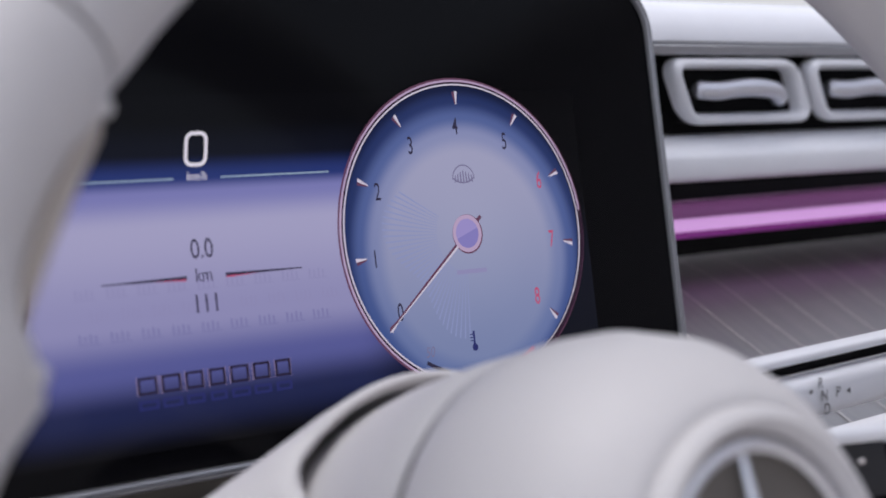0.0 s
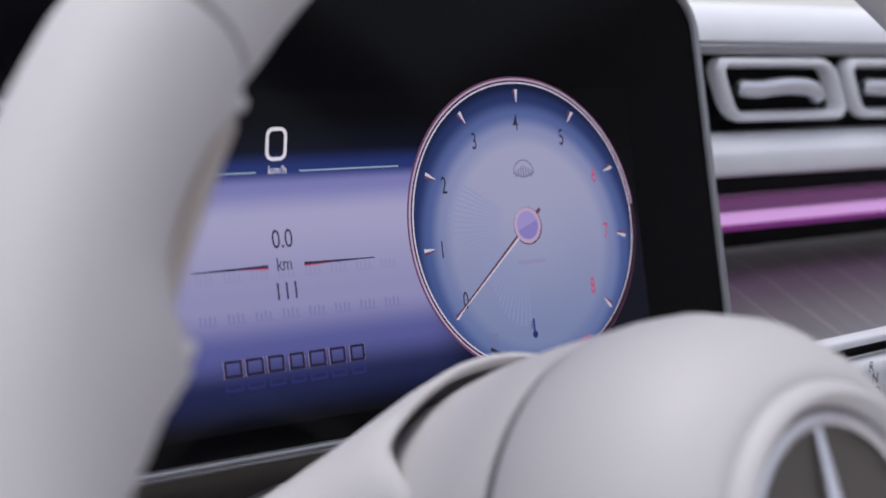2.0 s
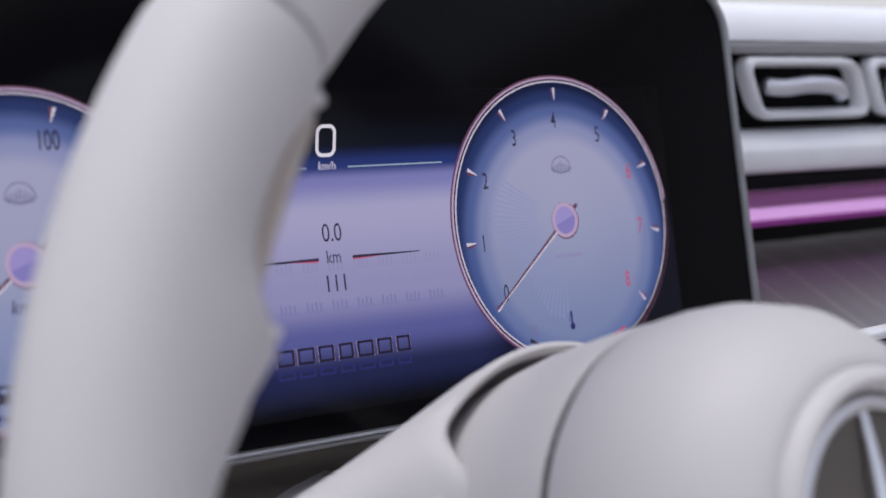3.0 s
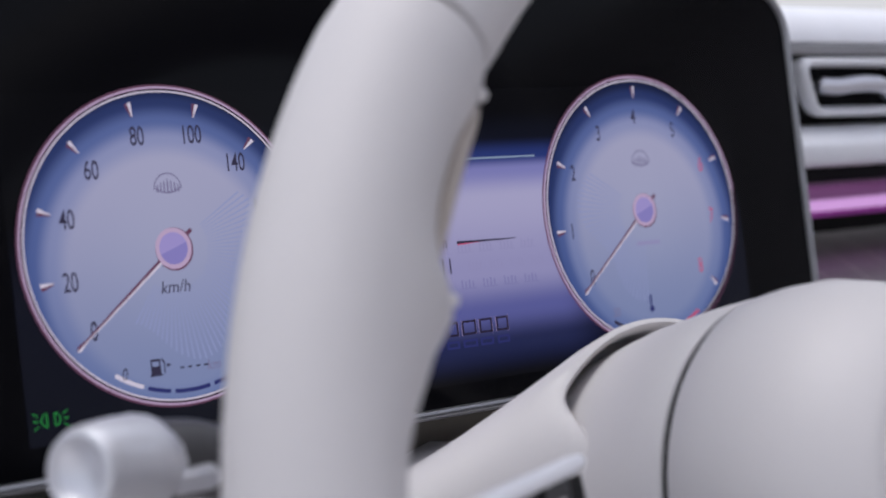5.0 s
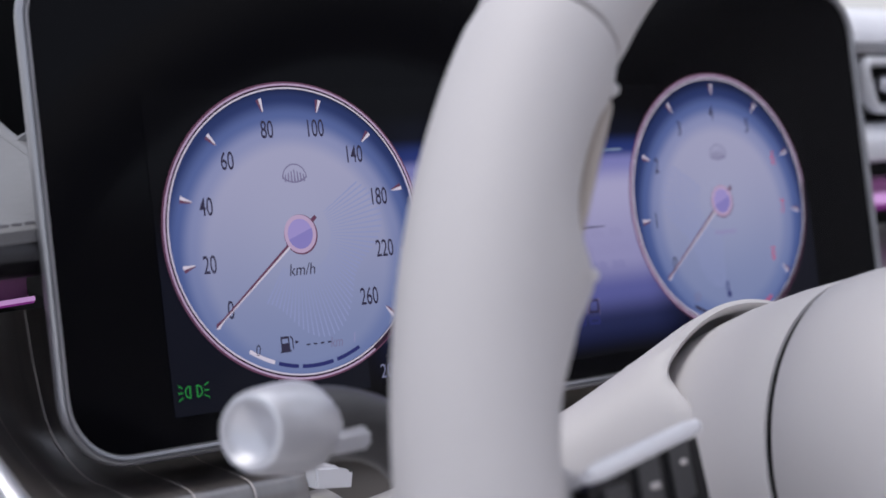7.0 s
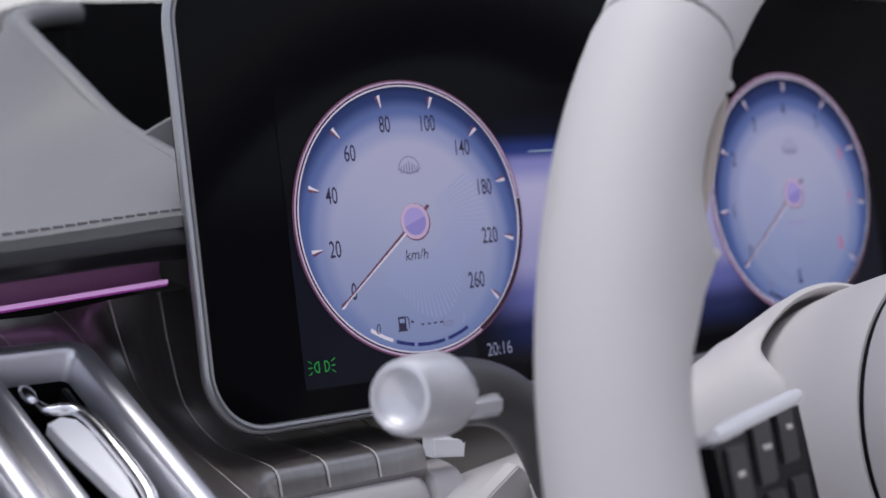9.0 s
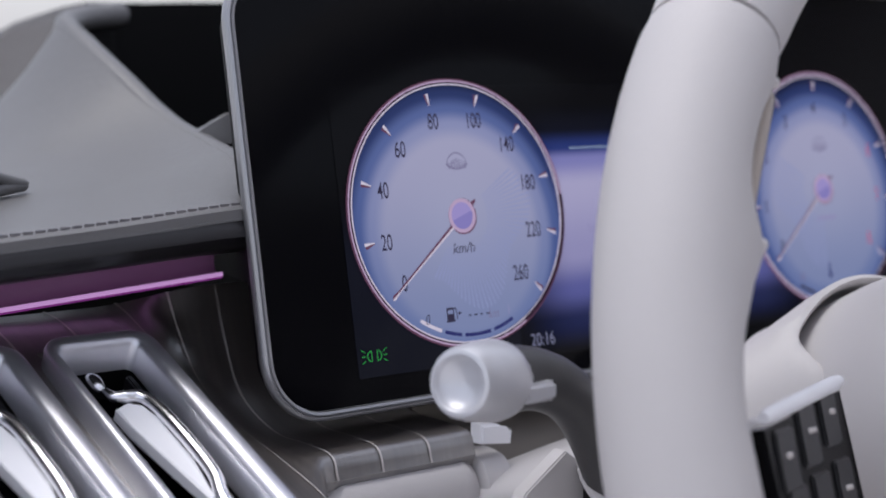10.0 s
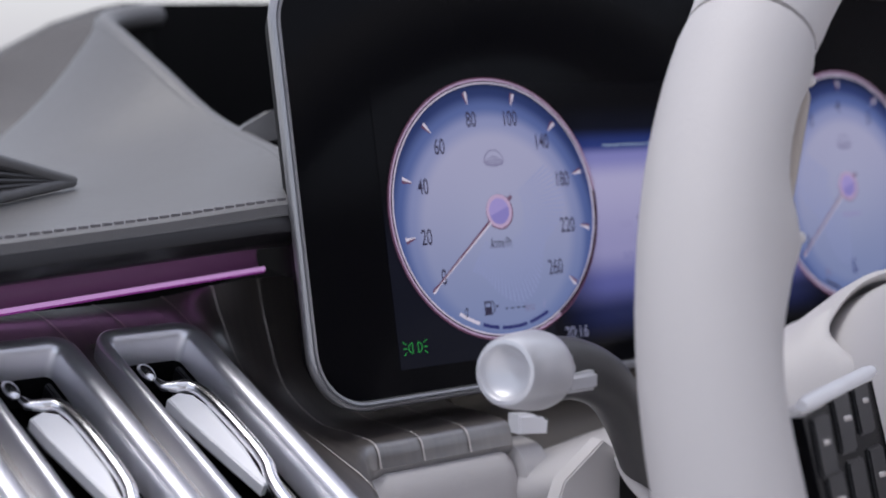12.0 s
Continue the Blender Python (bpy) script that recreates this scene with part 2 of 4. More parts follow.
# ---- instrument display ----
LEAN_BACK = 10.5
cluster = thing("instrument_display", pose(0, 0, 1.0, -LEAN_BACK, 0, 0), "free-standing digital instrument display, lit, in slim grey frame", "display")
OUT = (-0.1878, 0.1945, -0.0652, 0.0835)


def frame_ring(o, r, prof):
    """Sweeps (inset, y) pairs round a rounded rectangle."""
    rows = []
    for inset, y in prof:
        rows.append([(x, y, z) for x, z in rrect(o[0] + inset, o[1] - inset, o[2] + inset, o[3] - inset, max(0.002, r - inset), 10)])
    return grid_mesh(rows, close_v=True)


part("bezel", frame_ring(OUT, 0.021, [(0.0020, 0.0032), (0.0003, 0.0020), (0.0, 0.0006), (0.0004, -0.0010), (0.0012, -0.0017), (0.0017, -0.0010), (0.0021, -0.0017), (0.0030, -0.0015), (0.0034, -0.0004), (0.0036, 0.003)]), M_FRAME, cluster, "rounded grey metal bezel")
part("glass", plate(rrect(OUT[0] + 0.0032, OUT[1] - 0.0032, OUT[2] + 0.0032, OUT[3] - 0.0032, 0.0178, 10), 0.004, 0.0), M_GLOSS, cluster, "glossy black cover glass", smooth=False)
part("back_shell", frame_ring(OUT, 0.021, [(0.0021, 0.0030), (0.007, 0.014), (0.02, 0.026), (0.06, 0.030)]), M_BLACK, cluster, "black plastic back shell")
part("bracket", sheet([[(-0.1570, 0.080, 0.0370), (-0.1550, 0.079, 0.0390), (-0.1520, 0.077, 0.0415), (-0.1420, 0.073, 0.0465), (-0.10, 0.070, 0.054)], [(-0.1570, 0.080, 0.0310), (-0.1550, 0.078, 0.0325), (-0.1520, 0.076, 0.0335), (-0.1420, 0.072, 0.0350), (-0.10, 0.070, 0.034)]], 0.006, (0, 1, 0)), M_PAD, cluster, "grey mounting bracket")

# the picture behind the two dials
m_centre = ramp_glow("centre_picture", [(0.0, srgb(8, 8, 11)), (0.12, srgb(34, 40, 80)), (0.23, srgb(92, 95, 158)), (0.36, srgb(150, 147, 192)), (0.62, srgb(172, 168, 206)), (0.715, srgb(128, 128, 188)), (0.76, srgb(40, 55, 118)), (0.83, srgb(10, 13, 26)), (0.93, srgb(1, 1, 2))], "Z", -0.055, 0.043,
                     ("ABSX", 0.050, 0.080, (1, 1, 1), (0.04, 0.04, 0.05)))
part("centre_picture", flat_poly([(-0.080, -0.055), (0.080, -0.055), (0.080, 0.043), (-0.080, 0.043)], -0.0002), m_centre, cluster, "lit lavender and blue background", smooth=False)
m_side = ramp_glow("side_picture", [(0.0, srgb(15, 17, 27)), (0.40, srgb(16, 18, 30)), (0.62, srgb(3, 3, 4)), (1.0, srgb(0, 0, 0))], "Z", -0.056, 0.05)
part("side_picture", flat_poly([(-0.1515, -0.0535), (-0.080, -0.0535), (-0.080, 0.043), (-0.1515, 0.043)], -0.0002), m_side, cluster, smooth=False)
part("side_picture", flat_poly([(0.080, -0.0535), (0.1515, -0.0535), (0.1515, 0.043), (0.080, 0.043)], -0.0002), m_side, cluster, smooth=False)

G_WHITE = glow_mat("lit_white", srgb(232, 226, 240))
G_LINE = glow_mat("lit_pale_blue", srgb(150, 170, 190))
G_INK = glow_mat("ink_violet", srgb(52, 48, 72))
G_WORD = glow_mat("ink_brown", srgb(40, 32, 54))
G_FAINT = glow_mat("faint_violet", srgb(150, 146, 190))
G_FAINTER = glow_mat("fainter_violet", srgb(128, 126, 176))
G_RED = glow_mat("lit_red", srgb(196, 84, 122))
G_ROSE = glow_mat("lit_rose", srgb(190, 166, 200))
G_ROSEDARK = glow_mat("lit_dark_rose", srgb(104, 66, 92))
G_SHADE = glow_mat("lit_shade", srgb(48, 30, 48))
G_SILVER = glow_mat("lit_silver", srgb(214, 206, 226))
G_HUB = glow_mat("lit_hub", srgb(160, 148, 208))
G_HUBDARK = glow_mat("lit_hub_dark", srgb(138, 130, 196))
G_DEEP = glow_mat("lit_deep_blue", srgb(44, 48, 108))
G_GREEN = glow_mat("lit_green", srgb(44, 150, 70))
G_CLOCK = glow_mat("lit_grey", srgb(128, 130, 160))

# centre read-outs
def sheared(pts):
    return [(x + 0.0010 + (z - 0.0274) * 0.17, -0.0006, z) for x, z in pts]


part("speed_readout", grid_mesh([sheared(rrect(-0.0038, 0.0038, 0.0224, 0.0324, 0.0026)), sheared(rrect(-0.0027, 0.0027, 0.0235, 0.0313, 0.0016))], close_v=True), G_WHITE, cluster, "white lit figure nought", smooth=False)
writing("km/h", 0.0036, 0.0002, 0.0196, -0.0006, G_WHITE, cluster, "unit_readout", 0.92, 0.2)
for x0, x1 in ((-0.046, -0.0072), (0.0083, 0.046)):
    part("divider", flat_poly([(x0, 0.0189), (x1, 0.0189), (x1, 0.0194), (x0, 0.0194)], -0.0005), G_LINE, cluster, smooth=False)
writing("0.0", 0.0078, -0.0006, -0.0010, -0.0006, G_INK, cluster, "trip_readout", 0.8)
writing("km", 0.0056, -0.0008, -0.0083, -0.0006, G_INK, cluster, "unit_readout", 0.82)
writing("111", 0.0074, -0.0008, -0.0164, -0.0006, G_INK, cluster, "trip_readout", 0.85)
for s in (-1, 1):
    part("blade", flat_poly([(s * 0.0328, -0.0088), (s * 0.0328, -0.0085), (s * 0.0064, -0.0081), (s * 0.0064, -0.0091)], -0.0005), G_INK, cluster, smooth=False)
    part("blade_edge", flat_poly([(s * 0.018, -0.0089), (s * 0.0066, -0.0090), (s * 0.0066, -0.0095)], -0.0006), G_RED, cluster, smooth=False)
# worn pattern of small faint bars
pat = bmesh.new()
for r, z in enumerate((-0.0105, -0.0165, -0.0225)):
    for k in range(-4, 5):
        if r == 1 and abs(k) < 1:
            continue
        x = k * 0.0095 + (0.004 if r % 2 else 0)
        n0 = len(pat.faces)
        for q in range(4):
            x0 = x - 0.003 + q * 0.0016
            strip_poly(pat, [(x0, z - 0.0013), (x0 + 0.0006, z - 0.0013), (x0 + 0.0006, z + 0.0013 - 0.0004 * (q % 2)), (x0, z + 0.0013 - 0.0004 * (q % 2))], -0.0004)
        strip_poly(pat, [(x - 0.0034, z - 0.0017), (x + 0.0034, z - 0.0017), (x + 0.0034, z - 0.0014), (x - 0.0034, z - 0.0014)], -0.0004)
        pat.faces.ensure_lookup_table()
        for fc in pat.faces[n0:]:
            fc.material_index = 1 if r == 2 else 0
tagged(part("background_pattern", pat, [G_FAINT, G_FAINTER], cluster, "faint tone-on-tone bar pattern", smooth=False), kind="stuff")
# wordmark as plain outlined blocks, with their fading mirror image
for k in range(7):
    x = -0.0222 + k * 0.0074
    w = (0.0031, 0.0031, 0.0029, 0.0027, 0.0031, 0.0029, 0.0027)[k]
    for nm, zc, h, mt, dy in (("wordmark_block", -0.0369, 0.0024, G_WORD, 0), ("wordmark_reflection", -0.0421, 0.0013, G_DEEP, 0.0001)):
        bm = bmesh.new()
        for x0, x1, z0, z1 in ((x - w, x - w + 0.0008, zc - h, zc + h), (x + w - 0.0008, x + w, zc - h, zc + h), (x - w + 0.0008, x + w - 0.0008, zc + h - 0.0007, zc + h), (x - w + 0.0008, x + w - 0.0008, zc - h, zc - h + 0.0007)):
            strip_poly(bm, [(x0, z0), (x1, z0), (x1, z1), (x0, z1)], -0.0006 + dy)
        ob = part(nm, bm, mt, cluster, smooth=False)
    bm = bmesh.new()
    strip_poly(bm, [(x - w - 0.00014, -0.0395), (x - w, -0.0395), (x - w, -0.0343), (x - w - 0.00014, -0.0343)], -0.0005)
    strip_poly(bm, [(x + w, -0.0395), (x + w + 0.00014, -0.0395), (x + w + 0.00014, -0.0343), (x + w, -0.0343)], -0.0005)
    part("wordmark_edge", bm, G_ROSE, cluster, smooth=False)
writing("20:16", 0.0064, -0.0700, -0.0490, -0.0006, G_CLOCK, cluster, "clock_readout", 0.82, 0.0, "small grey clock read-out")
# side-lamp telltale
bm = bmesh.new()
for s in (-1, 1):
    cx = -0.1447 + s * 0.0026
    arc_band(bm, cx - s * 0.0012, -0.0466, 0.0018, 0.0022, -90 if s > 0 else 90, 90 if s > 0 else 270, -0.0006, 10)
    strip_poly(bm, [(cx - s * 0.0014, -0.0488), (cx - s * 0.0010, -0.0488), (cx - s * 0.0010, -0.0444), (cx - s * 0.0014, -0.0444)], -0.0006)
    for dz in (-1, 0, 1):
        x0, x1, z0, z1 = cx + s * 0.0018, cx + s * 0.0036, -0.0466 + dz * 0.0016, -0.0466 + dz * 0.0027
        strip_poly(bm, [(x0, z0 - 0.0002), (x1, z1 - 0.0002), (x1, z1 + 0.0002), (x0, z0 + 0.0002)], -0.0006)
bm.transform(Matrix.Translation((-0.1447, 0, -0.0466)) @ Matrix.Diagonal((0.84, 1, 0.84, 1)) @ Matrix.Translation((0.1447, 0, 0.0466)))
part("side_lamp_telltale", bm, G_GREEN, cluster, "green lit side-lamp symbol", smooth=False)


def dial(cx, count, texts, red_from, ray_a0, ray_a1, name, places, ring, hub, tip, tick_ring, tick_angles):
    """A round dial picture: face, ring, ticks, figures, needle."""
    d = new(name)
    d.parent = cluster
    d.location = (cx, 0, -0.0008)
    tagged(d, "round lit lavender dial with blue edge and rose ring")
    m_face = ramp_glow("dial_face", [(0.0, srgb(174, 174, 204)), (0.60, srgb(168, 168, 200)), (0.72, srgb(142, 148, 190)), (0.82, srgb(88, 104, 160)), (0.92, srgb(40, 54, 104)), (1.0, srgb(20, 28, 62))], "R", 0.0, 0.0535,
                       ("Z", -0.048, 0.026, srgb(192, 210, 230), (1, 1, 1)))
    bm = bmesh.new()
    for k in range(72):
        a, b = radians(k * 5), radians(k * 5 + 5)
        strip_poly(bm, [(0, 0), (0.0452 * math.cos(a), 0.0452 * math.sin(a)), (0.0452 * math.cos(b), 0.0452 * math.sin(b))], -0.0004)
    oval = Matrix.LocRotScale((ring[0], 0, ring[1]), None, (ring[2] / 0.0475, 1, ring[3] / 0.0475))
    bm.transform(oval)
    part("face", bm, m_face, d, "lavender face shading to deep blue", smooth=False)
    for nm, r0, r1, mt, y in (("ring", 0.0452, 0.0457, G_SILVER, -0.0008), ("ring_groove", 0.0457, 0.0463, G_SHADE, -0.0007), ("ring", 0.0463, 0.0469, G_ROSE, -0.0008), ("ring_edge", 0.0469, 0.0475, G_ROSEDARK, -0.0006)):
        bm = bmesh.new()
        arc_band(bm, 0, 0, r0, r1, 0, 360, y, 96)
        bm.transform(oval)
        part(nm, bm, mt, d, smooth=False)
    bm = bmesh.new()
    arc_band(bm, 0, 0.0003, 0.0457, 0.0472, -60, 5, -0.00085, 40)
    bm.transform(oval)
    part("ring_shadow", bm, G_SHADE, d, smooth=False)
    for k in range(count):
        if k:
            a = radians(tick_angles[k - 1])
            ca, sa = math.cos(a), math.sin(a)
            along = ca * tick_ring[0] + sa * tick_ring[1]
            far = along + math.sqrt(along ** 2 - tick_ring[0] ** 2 - tick_ring[1] ** 2 + tick_ring[2] ** 2)
            mx, mz = far * ca, far * sa

            def at(r, w):
                return (mx + (r - 0.0401) * ca - w * sa, mz + (r - 0.0401) * sa + w * ca)
            t = new("tick")
            t.parent = d
            bm = bmesh.new()
            strip_poly(bm, [at(0.0422, 0.0001), at(0.0422, -0.0011), at(0.0380, -0.0002), at(0.0380, 0.0001)], -0.0009)
            part("tick_light", bm, G_SILVER, t, smooth=False)
            bm = bmesh.new()
            strip_poly(bm, [at(0.0420, 0.0012), at(0.0422, 0.0001), at(0.0380, 0.0001), at(0.0380, 0.0004)], -0.0009)
            part("tick_shade", bm, G_ROSEDARK, t, smooth=False)
        fx, fz = places[k]
        writing(texts[k], 0.0078, fx / 1000, fz / 1000, -0.0008, G_RED if k >= red_from else G_INK, d, "figure", 0.62, 0, "red figure" if k >= red_from else "", 0.00004)
    rays = int(abs(ray_a1 - ray_a0) / 3.3)
    for k in range(rays):
        a = radians(ray_a0 + (ray_a1 - ray_a0) * k / (rays - 1))
        ca, sa = math.cos(a), math.sin(a)
        r0, r1, w0, w1 = 0.0120, 0.0290 + 0.0045 * math.sin(k * 0.25), 0.00008, 0.00026
        part("sunray", flat_poly([(hub[0] + x, hub[1] + z) for x, z in ((r0 * ca - w0 * sa, r0 * sa + w0 * ca), (r1 * ca - w1 * sa, r1 * sa + w1 * ca), (r1 * ca + w1 * sa, r1 * sa - w1 * ca), (r0 * ca + w0 * sa, r0 * sa - w0 * ca))], -0.0006), G_RAY, d, smooth=False)
    hx, hz = hub
    span = math.hypot(tip[0] / 1000 - hx, tip[1] / 1000 - hz)
    ca, sa = (tip[0] / 1000 - hx) / span, (tip[1] / 1000 - hz) / span

    def ne(r, w):
        r = r * span / 0.0444 if r > 0.02 else r
        return (hx + r * ca - w * sa, hz + r * sa + w * ca)
    bm = bmesh.new()
    strip_poly(bm, [ne(0.004, 0.0008), ne(0.040, 0.0005), ne(0.0436, 0.0010), ne(0.0444, 0.0002), ne(0.004, 0.0001)], -0.0012)
    part("needle", bm, G_SILVER, d, "slim silver needle at zero", smooth=False)
    bm = bmesh.new()
    strip_poly(bm, [ne(0.004, 0.0001), ne(0.0444, 0.0002), ne(0.0432, -0.0008), ne(0.040, -0.0004), ne(0.004, -0.0008)], -0.0012)
    strip_poly(bm, [ne(-0.0084, 0.0006), ne(-0.0084, -0.0006), ne(-0.004, -0.0008), ne(-0.004, 0.0008)], -0.0012)
    part("needle_shade", bm, G_ROSEDARK, d, smooth=False)
    bm = bmesh.new()
    arc_band(bm, hx + 0.0004, hz - 0.0002, 0.0, 0.0063, 0, 360, -0.0011, 32)
    part("hub_shadow", bm, G_ROSEDARK, d, smooth=False)
    bm = bmesh.new()
    arc_band(bm, hx, hz, 0.0047, 0.0060, 0, 360, -0.0014, 40)
    part("hub_ring", bm, G_ROSE, d, "rose hub ring", smooth=False)
    bm = bmesh.new()
    arc_band(bm, hx, hz, 0.0, 0.0049, 20, 200, -0.0013, 20)
    part("hub", bm, G_HUB, d, smooth=False)
    bm = bmesh.new()
    arc_band(bm, hx, hz, 0.0, 0.0049, 200, 380, -0.0013, 20)
    part("hub_lower", bm, G_HUBDARK, d, smooth=False)
    # plain dome emblem
    mark = new("emblem")
    mark.parent = d
    mark.location = (hub[0] * 0.5, 0, -0.0004)
    tagged(mark, "small grey dome-shaped emblem")
    for nm, zc, r0, r1, a0, a1 in (("emblem_arch", 0.0158, 0.0043, 0.0047, 0, 180), ("emblem_base", 0.0215, 0.0066, 0.0071, 230, 310)):
        bm = bmesh.new()
        arc_band(bm, 0, zc, r0, r1, a0, a1, -0.0008, 14)
        part(nm, bm, G_EMBLEM, mark, smooth=False)
    for q in range(-3, 4):
        part("emblem_rib", flat_poly([(q * 0.0012 - 0.0003, 0.0148), (q * 0.0012 + 0.0003, 0.0148), (q * 0.0011 + 0.0002, 0.0186 - abs(q) * 0.0005), (q * 0.0011 - 0.0002, 0.0186 - abs(q) * 0.0005)], -0.0008), G_EMBLEM, mark, smooth=False)
    for k, (a0, a1, mt) in enumerate(((237, 250, G_SILVER), (252, 262, G_DEEP), (264, 280, G_DEEP), (282, 295, G_DEEP)) if count == 10 else ((240, 252, G_INK), (255, 270, G_DEEP), (273, 288, G_DEEP), (290, 300, G_RED))):
        bm = bmesh.new()
        arc_band(bm, ring[0], ring[1], ring[3] - 0.0052, ring[3] - 0.0040, a0, a1, -0.0008, 10)
        part("gauge_segment", bm, mt, d, smooth=False)
    return d


G_RAY = glow_mat("ray_light", srgb(146, 154, 200))
G_EMBLEM = glow_mat("emblem_grey", srgb(124, 119, 154))
dl = dial(-0.1, 10, ["0", "20", "40", "60", "80", "100", "140", "180", "220", "260"], 99, 32, -125, "speed_dial",
          [(-29.0, -23.5), (-34.6, -9.4), (-33.7, 8.0), (-24.6, 21.5), (-9.0, 30.7), (9.0, 30.7), (23.1, 22.0), (31.1, 8.0), (31.3, -8.9), (23.0, -23.8)], (-0.0011, -0.0009, 0.0486, 0.0468), (-0.0013, -0.0020), (-35.2, -28.3), (-0.0009, -0.0019, 0.0415), [-167.2, 165.6, 136.3, 105.2, 74.0, 44.2, 15.1, -13.6, -43.3])
dr = dial(0.1, 9, list("012345678"), 6, 150, 265, "rev_dial",
          [(-32.8, -24.7), (-40.2, -7.8), (-36.6, 12.7), (-21.8, 26.5), (-2.7, 32.2), (17.6, 26.8), (31.1, 13.4), (33.9, -6.3), (24.7, -24.6)], (-0.0020, -0.0018, 0.0512, 0.0498), (-0.0030, -0.0020), (-38.2, -30.0), (-0.0022, -0.0022, 0.0437), [-170.5, 159.5, 127.2, 92.0, 56.7, 22.4, -10.3, -44.5])
writing("km/h", 0.0052, -0.0018, -0.0132, -0.0008, G_INK, dl, "unit", 0.95, 0.2)
part("unit_bar", flat_poly([(-0.0085, -0.0148), (0.0040, -0.0148), (0.0040, -0.0134), (-0.0085, -0.0134)], -0.0008), G_FAINT, dr, smooth=False)
writing("0", 0.0050, -0.0212, -0.0365, -0.0008, G_INK, dl, "gauge_figure", 0.75, 0.2)
writing("1", 0.0046, 0.0152, -0.0362, -0.0008, G_FAINT, dl, "gauge_figure", 0.75, 0.2)
writing("km", 0.0046, 0.0082, -0.0368, -0.0008, G_EMBLEM, dl, "gauge_unit", 0.85, 0.2)
writing("50", 0.0046, -0.0230, -0.0380, -0.0008, G_EMBLEM, dr, "gauge_figure", 0.8, 0.2)
bm = bmesh.new()
for k in range(4):
    strip_poly(bm, [(-0.0032 + k * 0.0027, -0.0367), (-0.0018 + k * 0.0027, -0.0367), (-0.0018 + k * 0.0027, -0.0362), (-0.0032 + k * 0.0027, -0.0362)], -0.0008)
part("range_dashes", bm, G_INK, dl, smooth=False)
bm = bmesh.new()
for q in ([(-0.0112, -0.0392), (-0.0072, -0.0392), (-0.0072, -0.0386), (-0.0112, -0.0386)], [(-0.0108, -0.0386), (-0.0076, -0.0386), (-0.0076, -0.0364), (-0.0108, -0.0364)],
          [(-0.0108, -0.0350), (-0.0076, -0.0350), (-0.0076, -0.0343), (-0.0108, -0.0343)], [(-0.0108, -0.0364), (-0.0103, -0.0364), (-0.0103, -0.0350), (-0.0108, -0.0350)], [(-0.0081, -0.0364), (-0.0076, -0.0364), (-0.0076, -0.0350), (-0.0081, -0.0350)],
          [(-0.0066, -0.0385), (-0.0062, -0.0385), (-0.0062, -0.0352), (-0.0066, -0.0352)], [(-0.0074, -0.0346), (-0.0070, -0.0342), (-0.0062, -0.0352), (-0.0066, -0.0354)], [(-0.0055, -0.0370), (-0.0040, -0.0364), (-0.0055, -0.0358)]):
    strip_poly(bm, q, -0.0008)
bm.transform(Matrix.Translation((-0.0018, 0, 0.0012)))
part("fuel_symbol", bm, G_INK, dl, "dark fuel-pump symbol", smooth=False)
bm = bmesh.new()
strip_poly(bm, [(-0.0004, -0.0350), (0.0004, -0.0350), (0.0004, -0.0300), (-0.0004, -0.0300)], -0.0008)
arc_band(bm, 0, -0.0352, 0.0, 0.0012, 0, 360, -0.0009, 14)
for k in range(3):
    strip_poly(bm, [(-0.0016, -0.0312 - k * 0.001), (-0.0004, -0.0312 - k * 0.001), (-0.0004, -0.0309 - k * 0.001), (-0.0016, -0.0309 - k * 0.001)], -0.0008)
bm.transform(Matrix.Translation((-0.0045, 0, -0.0030)))
part("temperature_symbol", bm, G_DEEP, dr, smooth=False)

# ---- steering wheel ----
W_TILT = 15.4
WC = (0.007, -0.1596, 0.9395)
wheel = thing("steering_wheel", pose(*WC, -W_TILT, 0, 0), "cream leather steering wheel with silver-trimmed button spokes", "steering wheel")
RX, RZ = 0.1920, 0.1954
RIM = pose(*WC, -W_TILT, 0, 0).inverted() @ pose(0.0278, -0.1661, 0.9311, -17.8, 0, 0)


def bump_at(a, c, w):
    return math.exp(-((a - c) / w) ** 2)


def rim_piece(a0, a1, n, grip=False, gap=0.22):
    rows = []
    for k in range(n + 1):
        a = a0 + gap + (a1 - a0 - 2 * gap) * k / n
        ra = radians(a)
        c = Vector((RX * math.cos(ra), 0, RZ * math.sin(ra)))
        out = Vector((math.cos(ra) * RZ, 0, math.sin(ra) * RX)).normalized()
        am = a if a >= 90 else 180 - a
        ends = min(1.0, (k + 0.25) / 1.2, (n - k + 0.25) / 1.2)
        rr = 0.0186 - 0.0007 * (1 - min(1, ends))
        dd = 0.0204 - 0.0007 * (1 - min(1, ends))
        inner = rr
        if grip:
            inner += 0.0092 * bump_at(am, 156.3, 2.9) + 0.0040 * bump_at(am, 161, 3.4) - 0.0025 * bump_at(am, 170, 5) + 0.0015 * bump_at(am, 141, 1.5) - 0.0010 * bump_at(am, 147.5, 4)
        row = []
        for q in range(28):
            th = 2 * math.pi * q / 28
            co, si = math.cos(th), math.sin(th)
            r = rr if co > 0 else inner
            row.append(c + out * (r * co) + Vector((0, dd * si, 0)))
        rows.append(row)
    bm = grid_mesh(rows, close_v=True, caps=True)
    bm.transform(RIM)
    return bm


